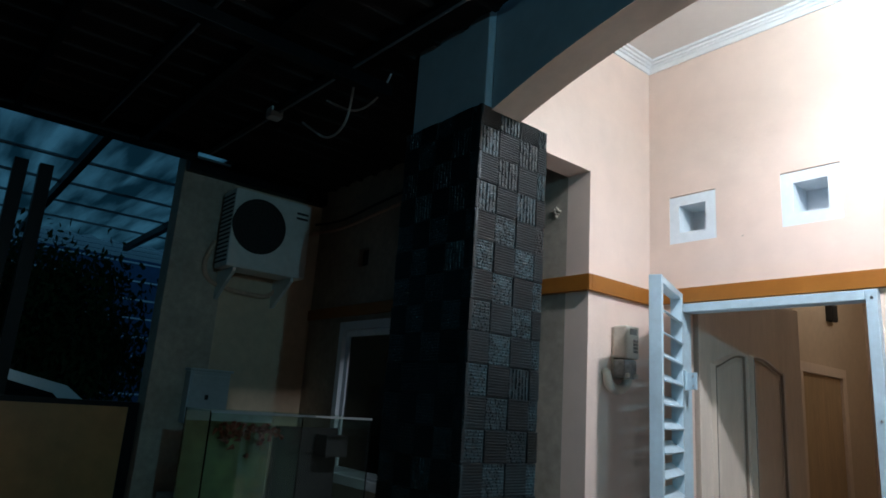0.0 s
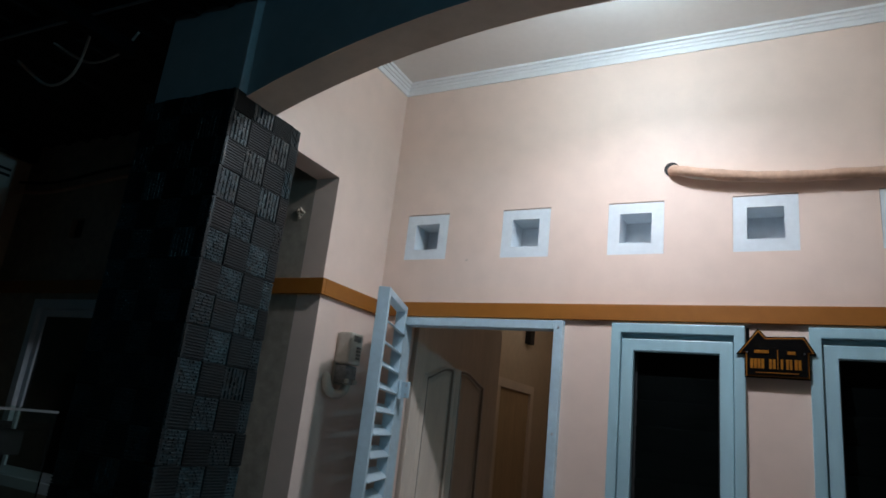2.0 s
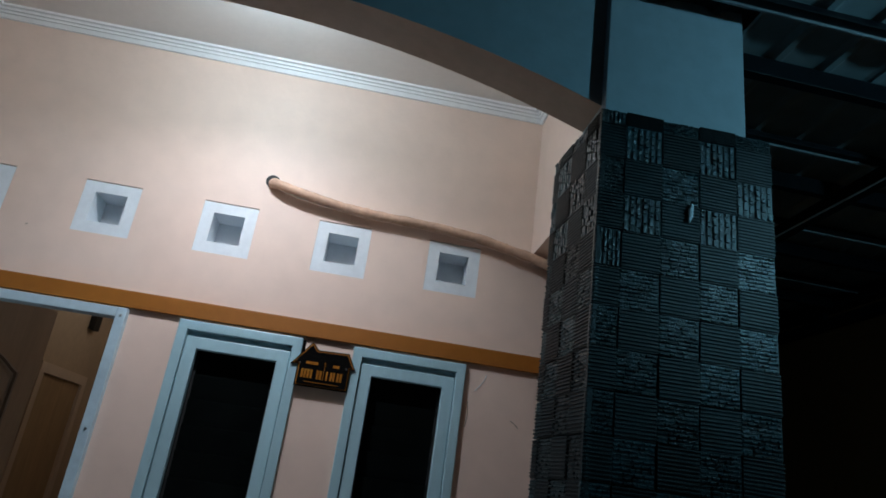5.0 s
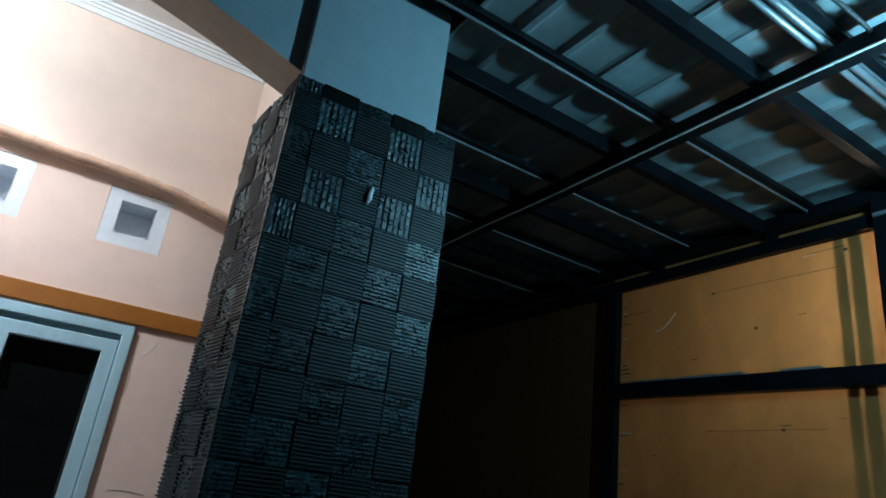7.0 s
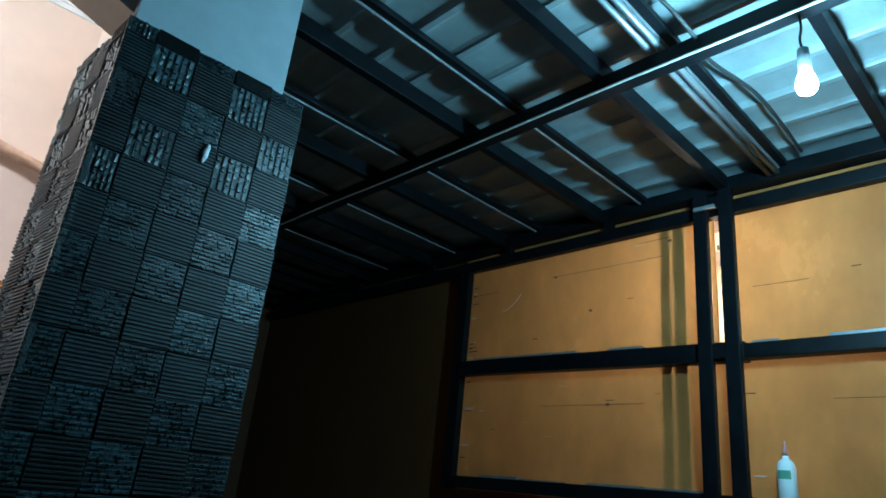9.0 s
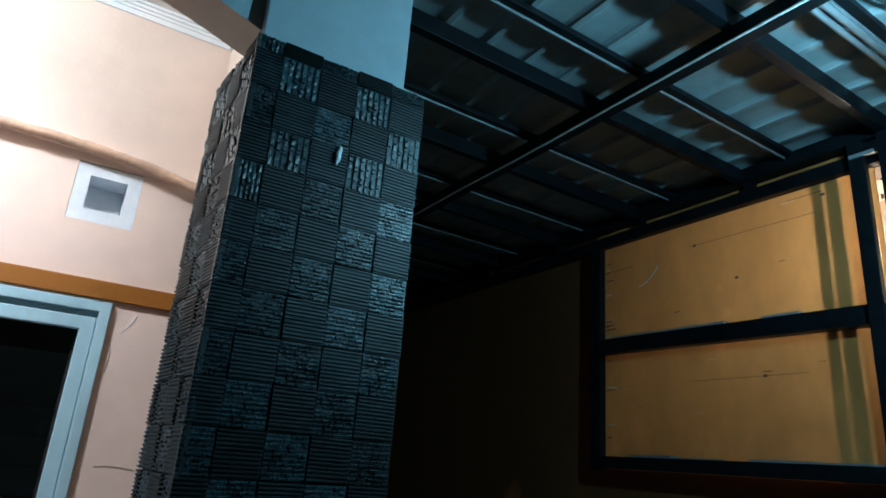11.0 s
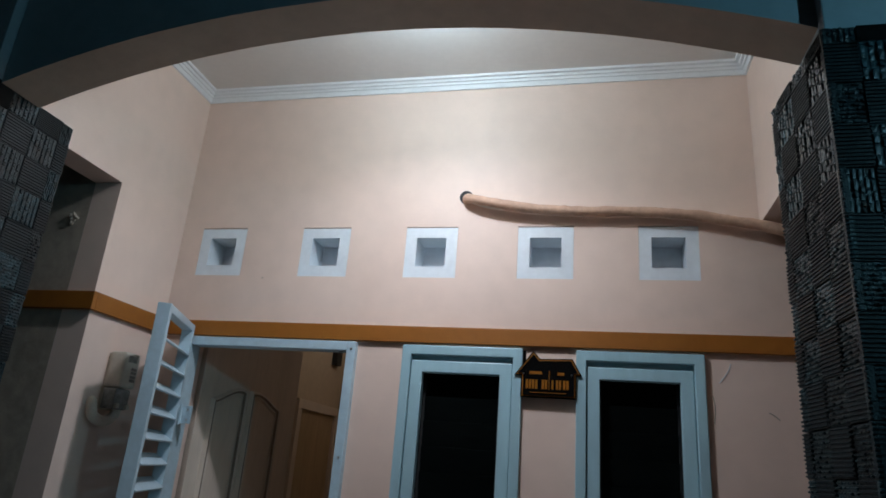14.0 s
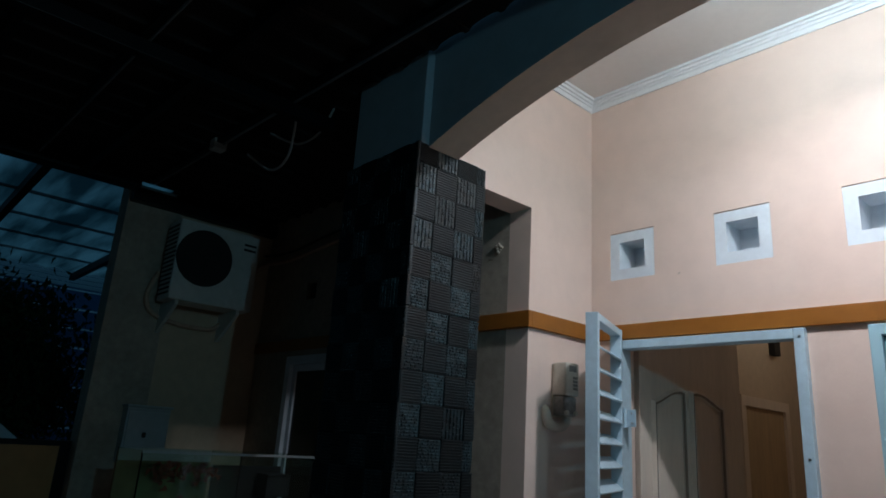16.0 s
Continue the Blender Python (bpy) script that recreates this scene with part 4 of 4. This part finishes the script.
part("bulb", turned(bmesh.new(), [(0.016, 0.046), (0.024, 0.026), (0.029, 0.010), (0.030, -0.003), (0.027, -0.016), (0.018, -0.026), (0.006, -0.030)], (lx, ly, lz), 24), BULB_WHITE, cl, "glowing bulb", smooth=True)
cable = thing("roof_cable", "black loose cable along the roof battens", "cable")
part("cable", sweep(bmesh.new(), [(2.1, 0.87, 3.17), (2.45, 0.90, 3.16), (2.65, 0.86, 3.15), (2.83, 0.84, 3.11), (3.05, 0.88, 3.15), (3.4, 0.84, 3.16), (3.9, 0.86, 3.15)], 0.008, 8), DARK, cable, smooth=True)
cable = thing("roof_cable", "thin white cable clipped along the roof beam", "cable")
part("cable", sweep(bmesh.new(), [(2.85, y, 3.052 + 0.004 * math.sin(y * 7)) for y in (-2.5, -1, 0, 0.6, 1.2, 1.8, 2.4, 3.0, 3.6, 4.5)], 0.005, 8), CABLE_WHITE, cable, smooth=True)

# ---------- left side: carport ----------
ac = thing("air_conditioner", "off-white outdoor air conditioner unit on wall brackets", "air conditioner")
X, Y0, Y1, Z0, Z1 = -4.10, 1.76, 2.40, 2.38, 2.985
part("casing", boxed(X - 0.25, X, Y0, Y1, Z0, Z1, bevel=0.014), AC_WHITE, ac)
fy, fz, fr = 1.975, 2.72, 0.215
b = bmesh.new()
rod(b, (X - 0.01, fy, fz), (X + 0.004, fy, fz), fr, 40)
# flat black disc: the shade inside the fan opening put into colour
part("fan_opening", b, DARK, ac, "flat black disc standing in for the shaded fan opening")
for i in range(7):
    r = fr * (0.2 + 0.13 * i)
    b = bmesh.new()
    sweep(b, [(X + 0.008, fy + r * math.cos(a), fz + r * math.sin(a)) for a in [2 * math.pi * k / 20 for k in range(21)]], 0.0022, 5)
    part("guard_ring", b, DARK, ac)
for i in range(8):
    a = math.pi * i / 8
    part("guard_wire", rod(bmesh.new(), (X + 0.008, fy - fr * math.cos(a), fz - fr * math.sin(a)), (X + 0.008, fy + fr * math.cos(a), fz + fr * math.sin(a)), 0.002, 5), DARK, ac)
# black bars for the shade in the grip slots
for z in (2.90, 2.86):
    part("grip_slot", boxed(X - 0.01, X + 0.002, 2.27, 2.37, z - 0.009, z + 0.009), DARK, ac)
b = bmesh.new()
for i in range(16):
    box(b, X - 0.24, X - 0.02, Y0 - 0.003, Y0 + 0.004, Z0 + 0.04 + i * 0.034, Z0 + 0.055 + i * 0.034)
part("side_fins", b, DARK, ac)
for y in (1.83, 2.30):
    b = prism(bmesh.new(), [(-4.43, 2.16), (-4.40, 2.16), (-4.11, 2.35), (-4.11, 2.38), (-4.43, 2.38)], "y", y - 0.012, y + 0.012)
    part("bracket", b, AC_WHITE, ac)
part("pipe_loop", sweep(bmesh.new(), [(-4.34, 1.74, 2.60), (-4.38, 1.70, 2.40), (-4.40, 1.80, 2.28), (-4.40, 2.1, 2.24), (-4.40, 2.3, 2.3), (-4.40, 2.5, 2.75), (-4.38, 2.62, 2.86)], 0.018, 10), FOAM, ac, "tan insulated pipes", smooth=True)
line = thing("wall_pipe", "thin tan pipes across the carport wall", "pipe")
part("pipe", sweep(bmesh.new(), [(-4.38, 2.62, 2.86), (-4.0, 2.63, 2.84), (-3.4, 2.63, 2.88), (-2.4, 2.63, 2.95)], 0.014, 8), FOAM, line, smooth=True)
part("pipe", sweep(bmesh.new(), [(-4.40, 2.60, 2.93), (-4.0, 2.63, 2.91), (-3.4, 2.63, 2.96), (-2.4, 2.63, 3.02)], 0.010, 8), DARK, line, smooth=True)

cab = thing("fuse_box", "grey steel electrical box on the carport wall", "electrical box")
part("case", boxed(-4.43, -4.31, 1.70, 2.00, 1.24, 1.61, bevel=0.006), GREY_BOX, cab)
lid = part("door", boxed(-4.309, -4.295, 1.71, 1.99, 1.25, 1.585, bevel=0.005), GREY_BOX, cab)
part("lock", boxed(-4.296, -4.285, 1.82, 1.845, 1.41, 1.445, bevel=0.003), DARK, lid)
part("hood", boxed(-4.43, -4.285, 1.69, 2.01, 1.612, 1.63, bevel=0.004), GREY_BOX, cab)
for y, s in ((1.80, 0.04), (1.86, -0.03), (1.92, 0.02)):
    part("wire", sweep(bmesh.new(), [(-4.38, y, 1.245), (-4.37, y + s, 1.12), (-4.38, y - s, 1.0), (-4.40, y + s, 0.85)], 0.006, 8), CABLE_WHITE if s > 0 else DARK, cab, smooth=True)

win = thing("window_3", "white framed carport window with dark glass", "window", kind=S)
a, c, lo, hi = LWIN
part("window_frame", wall(bmesh.new(), "y", 2.635, 2.75, a, c, lo, hi, [(a + 0.06, c - 0.06, lo + 0.06, hi - 0.06)]), VENT_WHITE, win)
part("sash", wall(bmesh.new(), "y", 2.665, 2.71, a + 0.065, c - 0.065, lo + 0.065, hi - 0.065, [(a + 0.11, c - 0.11, lo + 0.11, hi - 0.11)]), VENT_WHITE, win)
part("pane", boxed(a + 0.11, c - 0.11, 2.68, 2.686, lo + 0.11, hi - 0.11), DARK_GLASS, win)
part("vent_cover", boxed(-3.74, -3.60, 2.70, 2.71, 2.49, 2.63), DARK, win)

tank = thing("aquarium", "glass aquarium with plastic plants on a dark stand", "aquarium")
TX0, TX1, TY0, TY1, TZ0, TZ1 = -3.62, -3.20, 1.47, 2.56, 0.82, 1.372
part("stand", boxed(TX0, TX1, TY0, TY1, 0.0, TZ0 - 0.002, bevel=0.006), DARK, tank, "black stand")
for n, size in enumerate(((TX1 - 0.008, TX1, TY0, TY1), (TX0, TX0 + 0.008, TY0, TY1), (TX0 + 0.009, TX1 - 0.009, TY0, TY0 + 0.008), (TX0 + 0.009, TX1 - 0.009, TY1 - 0.008, TY1), (TX0 + 0.009, TX1 - 0.009, 2.05, 2.058))):
    pane = part("pane", boxed(*size, TZ0, TZ1), TANK_GLASS, tank)
    pane.visible_shadow = False
part("rim", wall(bmesh.new(), "x", TX1 + 0.001, TX1 + 0.006, TY0, TY1, TZ1 - 0.012, TZ1 + 0.002, []), GREY_BOX, tank)
part("backing", boxed(TX0 + 0.012, TX0 + 0.018, TY0 + 0.012, 2.04, TZ0, TZ1 - 0.075), TANK_BACK, tank, "olive backing sheet")
part("water_strip", boxed(TX0 + 0.012, TX0 + 0.018, TY0 + 0.012, 2.04, TZ1 - 0.073, TZ1 - 0.004), WATER_LINE, tank, "pale strip above the water")
rnd = random.Random(4)
b = bmesh.new()
for i in range(60):
    c = Vector((rnd.uniform(TX0 + 0.06, TX1 - 0.08), rnd.uniform(TY0 + 0.15, 1.98), TZ1 - 0.085 - abs(rnd.gauss(0, 0.05))))
    bmesh.ops.create_cone(b, cap_ends=True, segments=5, radius1=0.016, radius2=0.002, depth=0.045, matrix=Matrix.Translation(c) @ Euler((rnd.uniform(0, 3), rnd.uniform(0, 3), 0)).to_matrix().to_4x4())
tagged(part("plastic_plant", b, CORAL, tank, "red and orange plastic plant"), kind="stuff")
part("filter_box", boxed(TX0 + 0.05, TX0 + 0.2, 2.36, 2.53, TZ1 - 0.27, TZ1 - 0.13, bevel=0.006), DARK, tank, "dark filter box")
# black sheet added only to darken the right half of the tank
part("backing", boxed(TX0 + 0.012, TX0 + 0.018, 2.065, TY1 - 0.012, TZ0, TZ1 - 0.09), DARK, tank, "black sheet added to darken the tank's right half")
rnd = random.Random(6)
b = bmesh.new()
for i in range(5):
    c = Vector((-4.2 + rnd.uniform(-0.1, 0.1), 1.80 + rnd.uniform(-0.1, 0.12), 0.8 + 0.05 * i))
    bmesh.ops.create_icosphere(b, subdivisions=2, radius=0.07, matrix=Matrix.Translation(c) @ Matrix.Diagonal((1, 1.3, 0.6, 1)))
solid("rag_pile", b, DARK, "dark bundled rags beside the aquarium", "rags", smooth=True)
solid("storage_box", boxed(-4.40, -3.95, 1.62, 2.1, 0.0, 0.77, bevel=0.008), GREY_BOX, "grey storage box against the wall", "box")

wires = thing("ceiling_wires", "loose white wires under the dark carport roof", "cable")
part("wire", sweep(bmesh.new(), [(-2.28, 1.62, 3.20), (-2.33, 1.66, 3.12), (-2.55, 1.75, 3.02), (-2.85, 1.80, 3.04), (-3.1, 1.75, 3.2)], 0.007, 8), CABLE_WHITE, wires, smooth=True)
part("wire", sweep(bmesh.new(), [(-2.15, 1.78, 3.2), (-2.3, 1.80, 3.12), (-2.5, 1.78, 3.1), (-2.7, 1.7, 3.2)], 0.006, 8), CABLE_WHITE, wires, smooth=True)
solid("junction_box", boxed(-3.10, -3.02, 1.5, 1.58, 3.14, 3.205, bevel=0.006), CABLE_WHITE, "small white junction box under the roof", "junction box")

# ---------- outside, beyond the carport ----------
gate = thing("gate", "brown sheet metal gate with a dark frame", "gate")
part("sheet", boxed(-4.53, -4.51, -3.0, 1.40, 0.05, 1.33), BROWN_GATE, gate)
part("frame", wall(bmesh.new(), "x", -4.55, -4.50, -3.04, 1.44, 0.0, 1.36, [(-2.98, 1.37, 0.06, 1.325)]), BLACK_STEEL, gate)

canopy = thing("canopy", "translucent corrugated canopy lit blue by the dusk", "canopy", kind=S)
b = bmesh.new()
cols = []
for i in range(260):
    y = -8 + i * 0.06
    cols.append([b.verts.new((x, y, 3.32 + 0.02 * math.sin(i * math.pi / 2))) for x in (-8.8, -4.2)])
for q, w in zip(cols, cols[1:]):
    b.faces.new((q[0], q[1], w[1], w[0]))
part("sheet", b, SHEET, canopy)
for k in range(4):
    part("fascia_strip", boxed(-8.84, -8.82, -8, 7, 3.125 + 0.058 * k, 3.175 + 0.058 * k), FASCIA, canopy, "pale translucent fascia strip")
for y in (-2.2, -0.6, 0.9, 2.1, 3.6):
    part("rafter", boxed(-8.8, -4.3, y - 0.03, y + 0.03, 3.20, 3.28), BLACK_STEEL, canopy)
for x in (-7.9, -7.1, -6.3, -5.5):
    part("purlin", boxed(x - 0.02, x + 0.02, -8, 7, 3.281, 3.30), GALV, canopy)
for y in (0.50, 0.68):
    part("post", boxed(-5.62, -5.52, y - 0.05, y + 0.05, -0.15, 3.20), BLACK_STEEL, canopy)

facade = thing("neighbour_house", "blue boarded house across the street", "house")
part("wall", boxed(-14.4, -12.05, -9, 8, -0.15, 5.0), FACADE, facade)
for i in range(12):
    z = 0.0 + i * 0.33
    part("board", boxed(-12.05, -12.02, -2, 6, z, z + 0.30), BLUE_BOARD, facade)
    part("joint_strip", boxed(-12.05, -12.015, -2, 6, z + 0.301, z + 0.328), PALE_STRIP, facade)
part("roof", prism(bmesh.new(), [(-11.6, 4.9), (-13.2, 6.2), (-14.8, 4.9)], "y", -9.3, 8.3), FACADE, facade)

car = thing("car", "white car parked behind the gate", "car")
prof = [(-2.0, 0.45), (-2.0, 0.75), (-1.75, 0.92), (-0.95, 1.0), (-0.45, 1.36), (0.1, 1.47), (0.7, 1.46), (1.25, 1.33), (1.65, 1.02), (1.95, 0.95), (2.0, 0.5), (1.6, 0.35), (-1.6, 0.35)]
CX, CY = -6.85, 0.0
part("body", prism(bmesh.new(), [(CY + u, v + 0.1) for u, v in prof], "x", CX - 0.75, CX + 0.75), CAR_PAINT, car)
side = [(-0.8, 0.98), (-0.42, 1.28), (0.1, 1.39), (0.68, 1.38), (1.15, 1.26), (1.4, 1.0)]
for x in (CX + 0.751, CX - 0.757):
    part("side_window", prism(bmesh.new(), [(CY + u, v + 0.1) for u, v in side], "x", x, x + 0.006), CAR_GLASS, car)
for y in (CY - 1.25, CY + 1.25):
    for x in (CX - 0.72, CX + 0.56):
        wheel = part("wheel", rod(bmesh.new(), (x, y, 0.15), (x + 0.18, y, 0.15), 0.30, 28), DARK, car)
        part("rim", rod(bmesh.new(), (x - 0.004, y, 0.15), (x + 0.184, y, 0.15), 0.18, 20), GALV, wheel)

tree = thing("tree", "dark leafy street tree behind the gate", "tree")
rnd = random.Random(9)
b = bmesh.new()
base = Vector((-8.0, 0.75, -0.15))
rod(b, base, base + Vector((0.05, 0.0, 1.5)), 0.09, 10, 0.06)
tips = []
for i in range(13):
    a = rnd.uniform(0, 6.28)
    s = base + Vector((0.05, 0, rnd.uniform(1.0, 1.5)))
    e = s + Vector((0.6 * math.cos(a), 0.95 * math.sin(a), rnd.uniform(0.5, 1.75)))
    rod(b, s, e, 0.035, 7, 0.012)
    tips.append(e)
part("trunk", b, BARK, tree)
b = bmesh.new()
for e in tips:
    for k in range(2600):
        p = e + Vector((rnd.gauss(0, 0.28), rnd.gauss(0, 0.32), rnd.gauss(0, 0.25)))
        m = Matrix.Translation(p) @ Euler((rnd.uniform(0, 6), rnd.uniform(0, 6), rnd.uniform(0, 6))).to_matrix().to_4x4()
        l, w = rnd.uniform(0.028, 0.065), rnd.uniform(0.015, 0.028)
        vs = [b.verts.new(m @ Vector(c)) for c in ((-l, 0, 0), (0, w, 0.01), (l, 0, 0), (0, -w, 0.01))]
        b.faces.new(vs)
part("crown", b, LEAF, tree)
